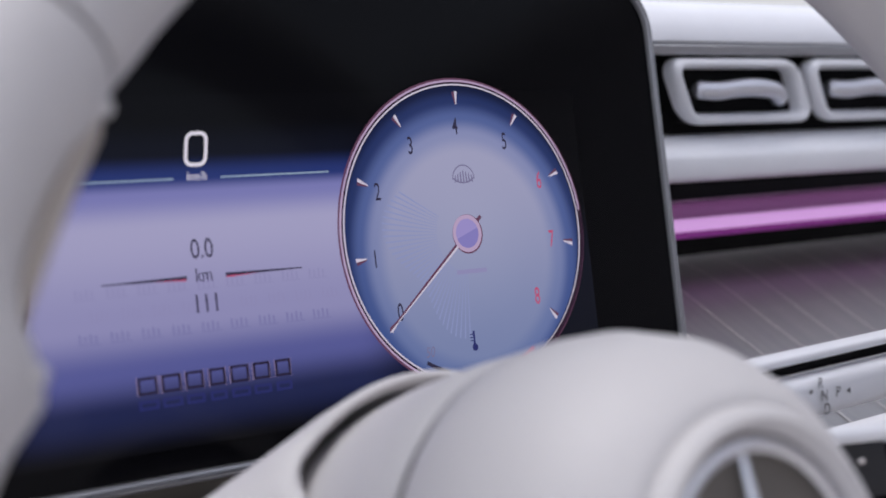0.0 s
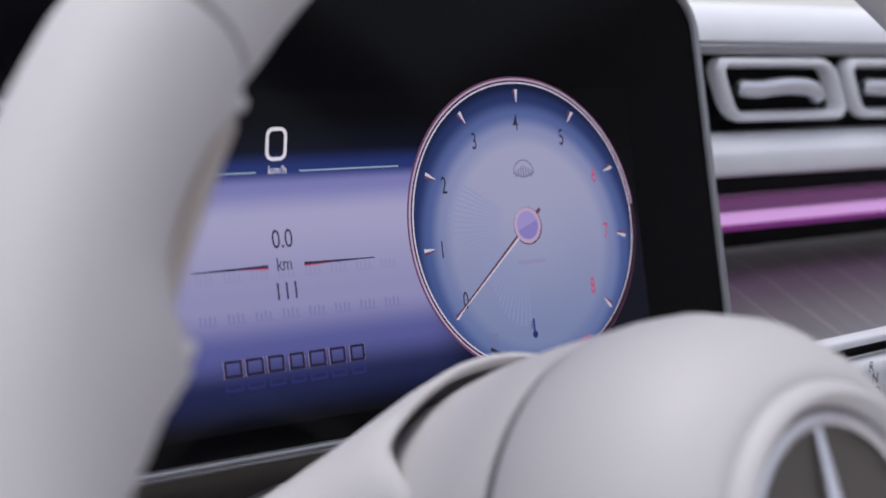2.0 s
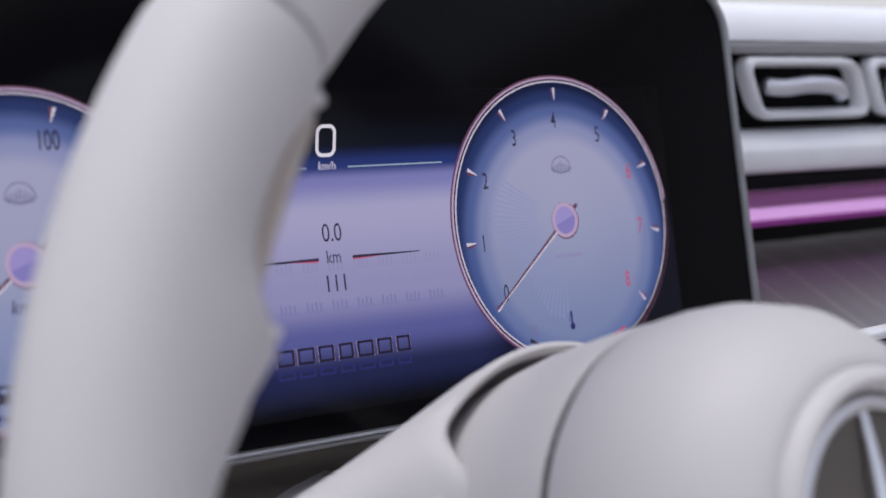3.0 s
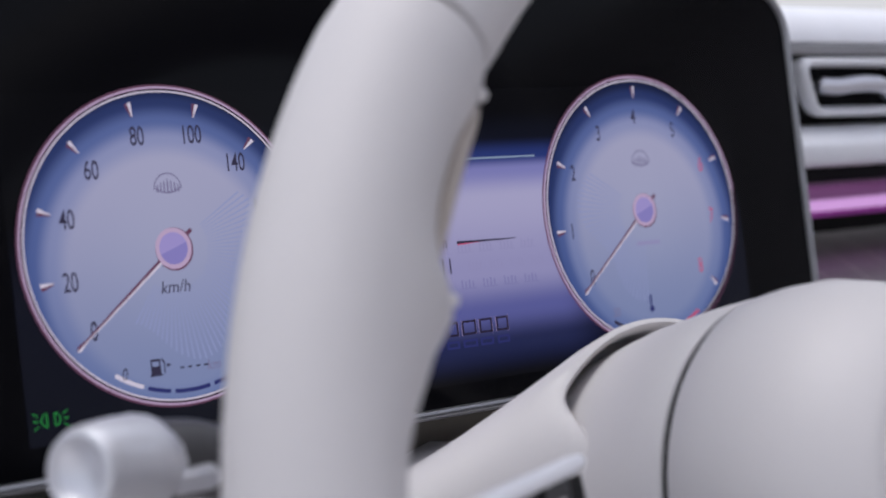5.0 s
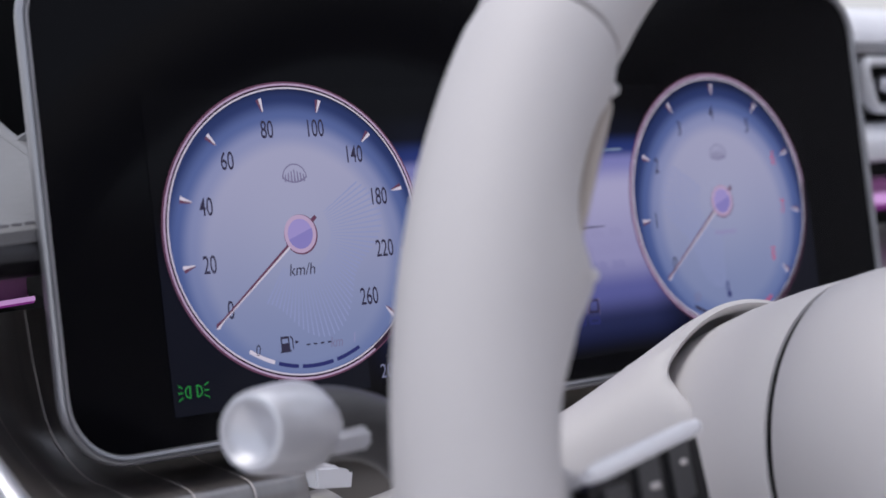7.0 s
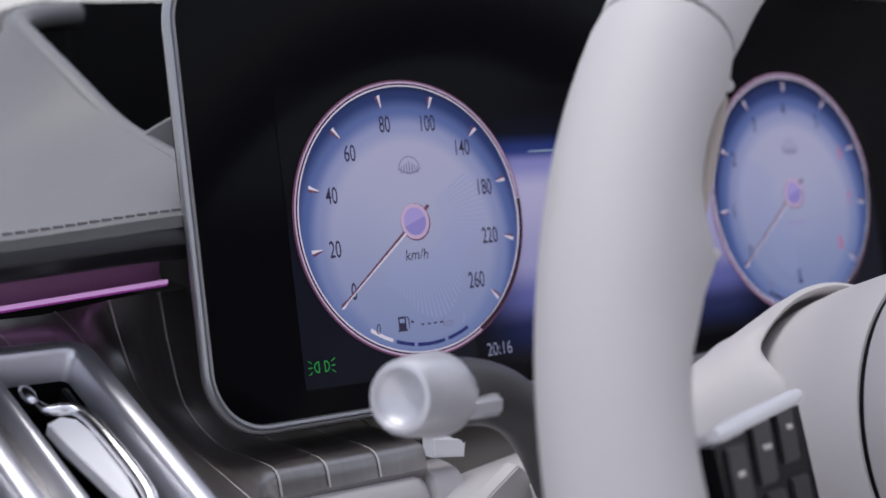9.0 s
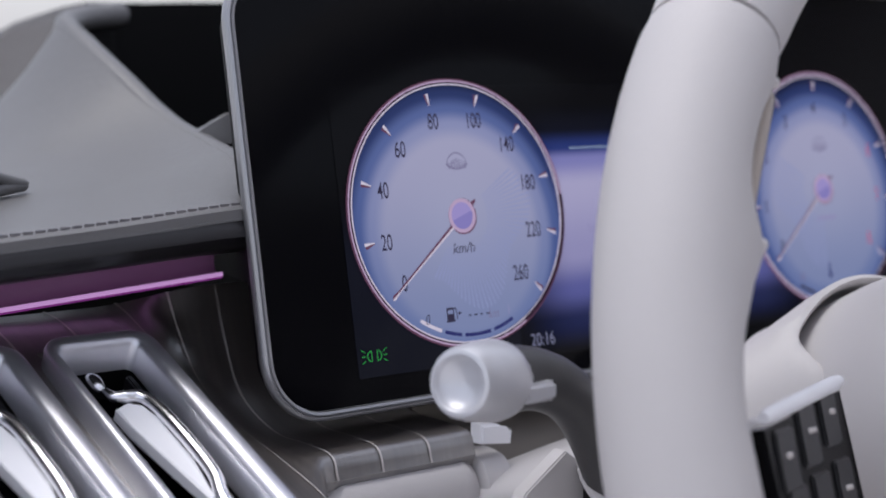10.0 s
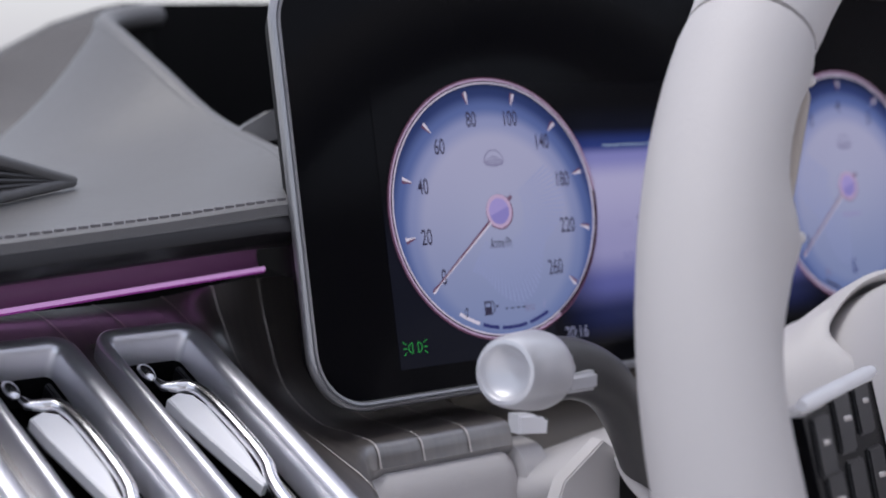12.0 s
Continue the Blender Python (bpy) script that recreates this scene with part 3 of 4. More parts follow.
part("rim_top", rim_piece(42, 138, 40), M_LEATHER, wheel, "cream leather upper rim")
part("rim_grip", rim_piece(138, 212, 44, True), M_LEATHER, wheel, "cream leather grip with thumb rest")
part("rim_grip", rim_piece(-32, 42, 44, True), M_LEATHER, wheel, "cream leather grip with thumb rest")
part("rim_bottom", rim_piece(212, 328, 40), M_LEATHER, wheel, "cream leather lower rim")


def rim_point(a, r, y):
    ra = radians(a)
    out = Vector((math.cos(ra) * RZ, 0, math.sin(ra) * RX)).normalized()
    return RIM @ (Vector((RX * math.cos(ra), y, RZ * math.sin(ra))) + out * r)


for side in (0, 1):
    f = (lambda a: a) if side == 0 else (lambda a: 180 - a)
    pts = [rim_point(f(140.8 + 14.2 * k / 20), -0.0172 + 0.0006 * math.sin(math.pi * k / 20), -0.0095) for k in range(21)]
    part("thumb_strip", tube(pts, [0.0008 + 0.0018 * math.sin(math.pi * k / 20) ** 0.5 for k in range(21)], 12, up=(0, 1, 0), flat=1.5), M_TAN, wheel, "warm beige inlay strip")
    for a in (140, 155.8):
        p = rim_point(f(a), -0.0163 if a < 150 else -0.0228, -0.0110)
        bm = bmesh.new()
        bmesh.ops.create_uvsphere(bm, u_segments=14, v_segments=10, radius=0.0018, matrix=Matrix.Translation(p))
        part("thumb_stud", bm, M_SMOOTH, wheel)

# hub: turned body, seam and front pad
part("hub_body", lathe([(0.100, 0.043), (0.078, 0.0455), (0.062, 0.0490), (0.048, 0.0517), (0.030, 0.0538), (0.0168, 0.0546), (0.0160, 0.0541), (0.0157, 0.0512)], 72), M_SMOOTH, wheel, "cream rear hub shroud")
part("hub_seam", lathe([(0.0164, 0.0531), (0.0147, 0.0534), (0.0130, 0.0531)], 72), M_BLACK, wheel, "dark seam line")
part("airbag_cover", lathe([(0.0137, 0.0512), (0.0135, 0.0541), (0.0124, 0.0549), (0.004, 0.0557), (-0.006, 0.0556), (-0.020, 0.0525), (-0.031, 0.0460), (-0.0370, 0.0400), (-0.0385, 0.0375), (-0.0385, 0.0362), (-0.0400, 0.0362), (-0.0420, 0.0348), (-0.0428, 0.0332), (-0.0420, 0.0316), (-0.0390, 0.0306)], 80), M_SMOOTH, wheel, "domed cream airbag cover with ring crease")
# the well's inner shade is put into its brown-grey colour
part("emblem_well", lathe([(-0.0392, 0.0308), (-0.0370, 0.0296), (-0.0365, 0.0)], 48), M_RECESS, wheel, "emblem well, coloured brown-grey to stand for its shade")
em = new("emblem")
em.parent = wheel
tagged(em, "chrome ring emblem with three plain bars")
part("emblem_ring", tube([(0.0282 * math.cos(2 * math.pi * k / 40), -0.0385, 0.0282 * math.sin(2 * math.pi * k / 40)) for k in range(40)], 0.0019, 10, True, up=(0, 1, 0)), M_BRIGHT, em)
for k in range(3):
    a = radians(90 + 120 * k)
    part("emblem_bar", tube([(0, -0.0392, 0), (0.0270 * math.cos(a), -0.0380, 0.0270 * math.sin(a))], [0.0030, 0.0010], 8, up=(0, 1, 0)), M_BRIGHT, em)


def spoke(s):
    """One spoke with its button panel; s: -1 driver's door side, 1 the other."""
    sp = new("spoke")
    sp.parent = wheel
    tagged(sp, "cream spoke with glossy black button panel")
    rows = []
    for k in range(13):
        u = k / 12
        x = s * (0.152 - 0.112 * u)
        y = 0.003 + 0.044 * u
        zt = 0.0155 + 0.002 * u + 0.012 * max(0, 0.2 - u) * 5 - 0.10 * max(0, u - 0.5)
        zb = -0.050 - 0.006 * u
        row = []
        for q in range(20):
            th = 2 * math.pi * q / 20
            co, si = math.cos(th), math.sin(th)
            e = 0.55
            row.append((x, y + 0.009 * math.copysign(abs(co) ** e, co), (zt + zb) / 2 + (zt - zb) / 2 * math.copysign(abs(si) ** e, si)))
        rows.append(row)
    part("spoke_body", grid_mesh(rows, close_v=True, caps=True), M_SMOOTH, sp, "cream spoke body")

    def face(u, z, lift=0.0):
        return Vector((s * (0.146 - 0.063 * u), -0.0112 + 0.0238 * u - lift, z))
    def face2(u, z, lift=0.0):
        return face(u + 0.10 * (0.018 - z) / 0.063, z + 0.005 * u, lift)
    top = [face(k / 10, 0.0168 + 0.0050 * k / 10, 0.001) for k in range(11)]
    part("silver_bar", tube(top, [0.0016] + [0.0023] * 9 + [0.0018], 12), M_SILVER, sp, "satin silver trim bar")
    low = [face(k / 10, -0.046, 0.0015) for k in range(11)]
    part("silver_bar", tube(low, 0.0016, 10), M_SILVER, sp, "satin silver trim bar")
    pan = part("button_panel", sheet([[face2(u, z, 0.0005) for z in (-0.045, -0.01, 0.0140)] for u in [k / 8 for k in range(9)]], 0.006, (0, 1, 0)), M_GLOSS, sp, "glossy black button panel", smooth=False)
    for u, z in ((0.18, 0.004), (0.50, 0.007), (0.82, 0.009), (0.2, -0.012), (0.52, -0.012), (0.84, -0.012), (0.2, -0.034), (0.52, -0.034), (0.84, -0.034)):
        p = face2(u * 0.94, z, 0.0006)
        bm = box(-0.0072, 0.0072, -0.0008, 0.002, -0.0085, 0.0085, 0.0007, 2)
        bm.transform(Matrix.Translation(p) @ pose(0, 0, 0, 0, 0, -21 * s))
        part("button", bm, M_KEY, pan)
    for u, z, w in ((0.18, 0.005, 0.002), (0.52, 0.008, 0.003), (0.84, 0.010, 0.002), (0.2, -0.011, 0.003), (0.84, -0.012, 0.0025), (0.52, -0.033, 0.003)):
        p = face2(u * 0.94, z, 0.0018)
        part("button_mark", box(p.x - 0.7 * w, p.x + 0.7 * w, p.y - 0.0005, p.y + 0.0005, p.z - 0.0008, p.z + 0.0008, 0.0004, 1), M_INLAY, pan)


spoke(-1)
spoke(1)

# ---- steering column ----
column = thing("steering_column", pose(*WC, -W_TILT, 0, 0), "cream flared steering column cowl with dark gap", "steering column")
COWL = ((0.078, 0.0515, 0.0500), (0.0640, 0.0535, 0.0525), (0.0600, 0.0545, 0.0535), (0.0585, 0.0565, 0.0552), (0.0600, 0.0590, 0.0565), (0.066, 0.0630, 0.0545), (0.076, 0.0720, 0.0490), (0.090, 0.0860, 0.0405), (0.115, 0.106, 0.026), (0.150, 0.128, 0.020), (0.150, 0.120, 0.016), (0.10, 0.075, 0.035))
SHUT = ((0.0440, 0.0500, 0.0500), (0.0450, 0.0512, 0.0512), (0.0465, 0.0528, 0.0525), (0.0510, 0.0545, 0.0535), (0.0570, 0.0570, 0.0548))
rows = []
for k in range(120):
    deg = 3.0 * k
    a = radians(deg)
    off = abs((deg - 90 + 180) % 360 - 180)
    t = max(0.0, min(1.0, (off - 42) / 22))
    t = t * t * (3 - 2 * t)
    row = []
    for i, (y, rx, rz) in enumerate(COWL):
        if i < len(SHUT):
            y, rx, rz = [p + (q - p) * t for p, q in zip((y, rx, rz), SHUT[i])]
        row.append((rx * math.cos(a), y, (rz - 0.0016 * (1 - t)) * math.sin(a)))
    rows.append(row)
part("cowl", grid_mesh(rows, close_u=True), M_SMOOTH, column, "cream cowl with rounded lip")
part("gap_lining", lathe([(0.063, 0.0530), (0.070, 0.0515), (0.080, 0.0470)], 72), M_BLACK, column, "dark gap lining")

# ---- stalks ----
stalk = thing("indicator_stalk", Matrix.Identity(4), "silver-capped dark indicator stalk on the steering column", "stalk")
A0, A1 = Vector((-0.1830, -0.0985, 0.9633)), Vector((-0.1560, -0.0885, 0.9598))
AX = (A1 - A0).normalized()
KNOB = Matrix.Translation(A0) @ AX.to_track_quat("Y", "Z").to_matrix().to_4x4()


def turned(name, prof, mt, parent, label="", m=KNOB):
    bm = lathe(prof, 40)
    bm.transform(m)
    return part(name, bm, mt, parent, label)


knob = turned("knob", [(0.0018, 0.0066), (0.0004, 0.0072), (-0.0006, 0.0080), (-0.0004, 0.0092), (0.0014, 0.0101), (0.0050, 0.0107), (0.0120, 0.0114), (0.0175, 0.0117), (0.0205, 0.0113), (0.0228, 0.0100), (0.0238, 0.0080)], M_KNOB, stalk, "flared satin silver knob with raised end ring")
turned("end_button", [(0.0032, 0.0), (0.0028, 0.0040), (0.0016, 0.0062), (0.0008, 0.0070)], M_KNOB, knob, "dished silver end button")
turned("collar", [(0.0215, 0.0), (0.0215, 0.0098), (0.027, 0.0094), (0.029, 0.0080), (0.030, 0.0)], M_KNOB, stalk, "silver collar")
arm = spline([A1 - AX * 0.006, (-0.1465, -0.0880, 0.9585), (-0.1305, -0.0855, 0.9515), (-0.1150, -0.0800, 0.9365), (-0.1005, -0.0740, 0.9150)], 8)
part("arm", tube(arm, [0.0092 - 0.0026 * k / len(arm) for k in range(len(arm))], 18, flat=1.08), M_DARK, stalk, "curved dark grey arm")
part("slider", box(-0.1610, -0.1485, -0.1010, -0.0920, 0.9545, 0.9602, 0.0012), M_KNOB, stalk, "small silver slider")
part("boot", tube([(-0.1015, -0.0745, 0.9190), (-0.0965, -0.0705, 0.9040)], [0.0080, 0.0090], 20), M_BLACK, stalk, "black rubber boot")

lever = thing("gear_lever", Matrix.Identity(4), "silver gear selector lever with engraved letters", "lever")
LY = -0.1105


def lever_z(x):
    return 0.9600 + (x - 0.137) * 0.03


def flat_bar(x0, x1, yc, dz, hh, dd, n=14):
    rows = []
    for k in range(n + 1):
        u = k / n
        x = x0 + (x1 - x0) * u
        e = min(1, 0.55 + 3 * u, 0.55 + 3 * (1 - u))
        rows.append([(x, yc + dd * e * math.copysign(abs(math.cos(t)) ** 0.7, math.cos(t)), lever_z(x) + dz + hh * e * math.copysign(abs(math.sin(t)) ** 0.7, math.sin(t))) for t in [2 * math.pi * q / 18 for q in range(18)]])
    return grid_mesh(rows, close_v=True, caps=True)


lb = part("lever_body", flat_bar(0.085, 0.215, LY, -0.0015, 0.0060, 0.0055), M_SILVER, lever, "satin silver lever body")
part("upper_rail", flat_bar(0.085, 0.235, LY + 0.004, 0.0092, 0.0016, 0.004), M_SILVER, lever, "slim silver rail")
part("lever_gap", flat_bar(0.086, 0.214, LY + 0.006, 0.0060, 0.0022, 0.002), M_BLACK, lever, "dark gap")
part("lower_rail", flat_bar(0.150, 0.245, LY + 0.012, -0.0210, 0.0024, 0.004), M_SILVER, lever, "slim lower silver rail")
for ch, x, z in (("R", 0.1288, 0.9629), ("N", 0.1309, 0.9592), ("D", 0.1324, 0.9551), ("P", 0.1372, 0.9594)):
    writing(ch, 0.0046, x, z, LY - 0.0061, M_DARK, lb, "engraved_letter", 0.9)
for pts in ([(0.1239, 0.9606), (0.1257, 0.9606), (0.1248, 0.9620)], [(0.1412, 0.9594), (0.1428, 0.9603), (0.1428, 0.9585)]):
    part("engraved_arrow", flat_poly(pts, LY - 0.0061), M_DARK, lb, smooth=False)

# ---- dashboard: wood, light strip, pad ----
SLOPE = [(0.060, 0.9685), (0.048, 0.9670), (0.030, 0.9610), (0.0, 0.9465), (-0.050, 0.9235), (-0.100, 0.8980), (-0.125, 0.860)]
SHELF = [(0.050, 0.9740), (0.044, 0.9560), (0.034, 0.9380), (0.014, 0.9285), (-0.006, 0.9275), (-0.0190, 0.9262), (-0.0225, 0.9190)]


def smooth01(t):
    t = max(0.0, min(1.0, t))
    return t * t * (3 - 2 * t)


def wood_profile(x, lift=0.0):
    b = smooth01((x + 0.212) / 0.040) * (1 - smooth01((x - 0.165) / 0.040))
    pts = [(0, s[0] * (1 - b) + h[0] * b, s[1] * (1 - b) + h[1] * b) for s, h in zip(SLOPE, SHELF)]
    if x > 0.1:
        dx = smooth01((x - 0.165) / 0.04)
        pts = [(0, y - 0.004 * dx, z + 0.004 * dx) for _, y, z in pts]
    sp = spline(pts, 5)
    if lift:
        out = []
        for i, p in enumerate(sp):
            d = (sp[min(i + 1, len(sp) - 1)] - sp[max(i - 1, 0)]).normalized()
            out.append(p + Vector((0, d.z, -d.y)) * lift)
        sp = out
    return [Vector((x, p.y, p.z)) for p in sp]


wood = thing("wood_trim", Matrix.Identity(4), "dark open-pore wood dashboard trim with pale pinstripes", "dashboard trim")
VENT_X = (-0.2285, -0.2735, -0.3185)
HALF = 0.0168


def wood_piece(x0, x1, n, cut=None):
    """A stretch of the panel; cut: keep only what lies further than this."""
    rows = [wood_profile(x0 + (x1 - x0) * k / n) for k in range(n + 1)]
    if cut is not None:
        keep = sum(1 for p in rows[0] if p.y >= cut)
        rows = [r[:keep] for r in rows]
    part("wood_panel", sheet(rows, 0.004, (0, 0.5, -0.87)), M_WOOD, wood, "dark walnut panel")


edge = -0.62
for vx in VENT_X[::-1]:
    wood_piece(edge, vx - HALF, 8)
    wood_piece(vx - HALF, vx + HALF, 4, 0.0275)
    edge = vx + HALF
wood_piece(edge, -0.1125, 26)
wood_piece(0.155, 0.225, 14)
wood_piece(0.225, 1.0, 16)
for x in [-0.3410, -0.2960, -0.2510, -0.2030, -0.1865, -0.1695, -0.1515, -0.1317, 0.205, 0.229, 0.253, 0.277, 0.301, 0.325, 0.349, 0.373, 0.397, 0.421, 0.445]:
    a, b = wood_profile(x - 0.0004, 0.0004), wood_profile(x + 0.0004, 0.0004)
    part("pinstripe", grid_mesh([a, b]), M_INLAY, wood)


for x in VENT_X:
    a, c = [[p for p in wood_profile(x + d, 0.0004) if p.y >= 0.030] for d in (-0.0004, 0.0004)]
    part("pinstripe", grid_mesh([a, c]), M_INLAY, wood)


def light_strip(x0, x1, y0, y1, z0, z1, name, r=0.0010, up=1.0, guide=None):
    st = thing(name, Matrix.Identity(4), "violet ambient light strip along the dashboard", "light strip")
    n = 24
    pts = [(x0 + (x1 - x0) * k / n, y0 + (y1 - y0) * k / n, z0 + (z1 - z0) * k / n) for k in range(n + 1)]
    part("light_guide", tube(pts, r, 12), guide or M_AMBIENT, st, "glowing violet light guide")
    # added glowing tube imitates the soft magenta edge of the light
    part("glow_edge", tube([(p[0], p[1] + 0.0004, p[2] - 1.15 * r) for p in pts], 0.75 * r, 12), M_AMBIENT_EDGE, st, "dim magenta edge of the strip's glow, added as a tube")
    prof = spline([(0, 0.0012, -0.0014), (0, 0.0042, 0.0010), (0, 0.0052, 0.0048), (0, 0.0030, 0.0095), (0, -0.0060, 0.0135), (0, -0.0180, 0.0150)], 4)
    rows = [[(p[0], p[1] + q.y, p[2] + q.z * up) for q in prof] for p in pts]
    # part of the violet glow on the reflector is painted in its colour
    part("reflector", sheet(rows, 0.002, (0, 1, 0)), M_REFL, st, "satin dark reflector, tinted with the strip's violet glow")


# plum base colour carries the violet light that the strip casts
M_REFL = make_mat("violet_lit_satin", (0.34, 0.17, 0.31), 0.38, 0.0, 0.05, 40)
light_strip(-0.60, -0.1650, 0.050, 0.052, 0.9500, 0.9770, "ambient_light_strip", 0.0008, 1.0, M_AMBIENT_DIM)
light_strip(0.188, 0.95, 0.034, 0.034, 0.9880, 0.9895, "ambient_light_strip", 0.0027, 0.8)

# the pad left of the display and its binnacle ridge
RIDGE = spline([(-0.1740, 0.006, 1.0058), (-0.1720, 0.024, 1.0120), (-0.1650, 0.046, 1.0180), (-0.1585, 0.070, 1.0212), (-0.1550, 0.102, 1.0277), (-0.1535, 0.124, 1.0350), (-0.1535, 0.150, 1.0475), (-0.1500, 0.188, 1.0620), (-0.1440, 0.214, 1.0695), (-0.1300, 0.228, 1.0735), (-0.1050, 0.238, 1.0765)], 5)


def pad_z(x, xr, zr, y):
    base = 1.0045 + 0.055 * min(0.0, x + 0.185) + 0.004 * smooth01(y / 0.1) - 0.030 * smooth01((y - 0.14) / 0.3)
    t = max(0.0, min(1.0, 1 - (xr - x) / (0.070 + 0.20 * max(0, y - 0.09))))
    return base + (zr - base) * (t ** 2.1)


rows = []
for p in [q for q in RIDGE if q.y < 0.212]:
    r = [Vector((-0.62 + (p.x + 0.62) * (1 - (1 - k / 40) ** 1.8), p.y, 0)) for k in range(41)]
    rows.append([Vector((v.x, v.y, pad_z(v.x, p.x, p.z, p.y))) for v in r])
first = [[Vector((v.x, 0.0036, v.z - 0.0004)) for v in rows[0]], [Vector((v.x, 0.0026, v.z - 0.0011)) for v in rows[0]], [Vector((v.x, 0.0028, v.z - 0.0018)) for v in rows[0]]][::-1]
pad = thing("dashboard_pad", Matrix.Identity(4), "grey leather dashboard pad with stitched front edge", "dashboard")
part("pad_top", sheet(first + rows, 0.003), M_PAD, pad, "grey leather pad top")
part("ridge_edge", tube([p + Vector((0.0032, 0, -0.0043)) for p in RIDGE], 0.0053, 16), M_PAD, pad, "rolled leather ridge")
st = bmesh.new()
for k in range(110):
    x = -0.188 - k * 0.0039
    z = pad_z(x, -0.174, 1.0058, 0.006) + 0.0002
    b = box(x - 0.0015, x + 0.0015, 0.0056, 0.0064, z - 0.0004, z + 0.0005)
    tmp = bpy.data.meshes.new("t")
    b.to_mesh(tmp)
    b.free()
    st.from_mesh(tmp)
    bpy.data.meshes.remove(tmp)
tagged(part("stitching", st, M_STITCH, pad, "grey seam stitching", smooth=False), kind="stuff")
part("valance", sheet([[(x, y, z + 0.0025 + 0.055 * min(0.0, x + 0.185)) for y, z in ((0.0040, 0.9988), (0.0014, 0.9965), (0.0010, 0.9935), (0.0040, 0.9900), (0.014, 0.9870), (0.040, 0.9850), (0.062, 0.9850))] for x in [-0.62 + 0.0235 * k for k in range(21)]], 0.002, (0, 0.5, 0.5)), M_SATIN, pad, "gloss black valance under the edge")
# dark binnacle inside, with the far visor
part("binnacle_wall", sheet([[p, Vector((p.x + 0.004, p.y, 0.975))] for p in RIDGE], 0.003, (0.6, 0.6, 0)), M_BLACK, pad, "black binnacle wall")
top_edge = [(-0.105, 0.238, 1.0765), (-0.05, 0.250, 1.079), (0.05, 0.260, 1.081), (0.16, 0.258, 1.082), (0.20, 0.20, 1.0815)]
part("binnacle_wall", sheet([[p, Vector((p.x, p.y, 0.97))] for p in spline(top_edge, 4)], 0.003, (0, 1, 0)), M_BLACK, pad, "black binnacle back wall")
part("binnacle_floor", box(-0.148, 0.20, 0.03, 0.262, 0.966, 0.974), M_BLACK, pad, "black binnacle floor")
rows = [[Vector((x, y, 1.0775 + 0.004 * math.sin((x + 0.15) * 3) - 0.09 * smooth01((y - 0.24) / 0.5))) for y in (0.2555, 0.28, 0.33, 0.42, 0.55, 0.75)] for x in [-0.11 + 0.08 * k for k in range(18)]]
part("pad_far", sheet(rows, 0.003), M_PAD, pad, "far dashboard top under the windscreen")

# side demister outlet on the pad
dem = thing("demister_vent", Matrix.Identity(4), "dark slatted demister outlet set in the dashboard pad", "vent")
T, BL, TL = Vector((-0.2240, 0.0820, 1.0090)), Vector((-0.312, 0.036, 1.0020)), Vector((-0.302, 0.042, 1.0300))
part("frame", tube(spline([BL, BL.lerp(T, 0.6), T.lerp(BL, 0.06), T, T.lerp(TL, 0.06), T.lerp(TL, 0.5), TL], 6), 0.0022, 10), M_PAD, dem, "grey rolled frame")
part("well", sheet([[BL + Vector((0, 0.006, -0.001)), T + Vector((-0.002, 0.004, -0.001))], [TL + Vector((0, 0.006, -0.004)), T + Vector((-0.002, 0.005, 0.0))]], 0.003, (0, 1, 0)), M_BLACK, dem, "black well")
for k in range(5):
    u = (k + 0.6) / 5.5
    a, b = BL.lerp(TL, u), T.lerp(BL, 0.05 + 0.02 * k).lerp(T.lerp(TL, 0.05 + 0.02 * k), u)
    part("slat", tube([a + Vector((0, -0.0005, 0)), b + Vector((0, -0.0005, 0))], 0.0009, 6), M_DARK, dem)


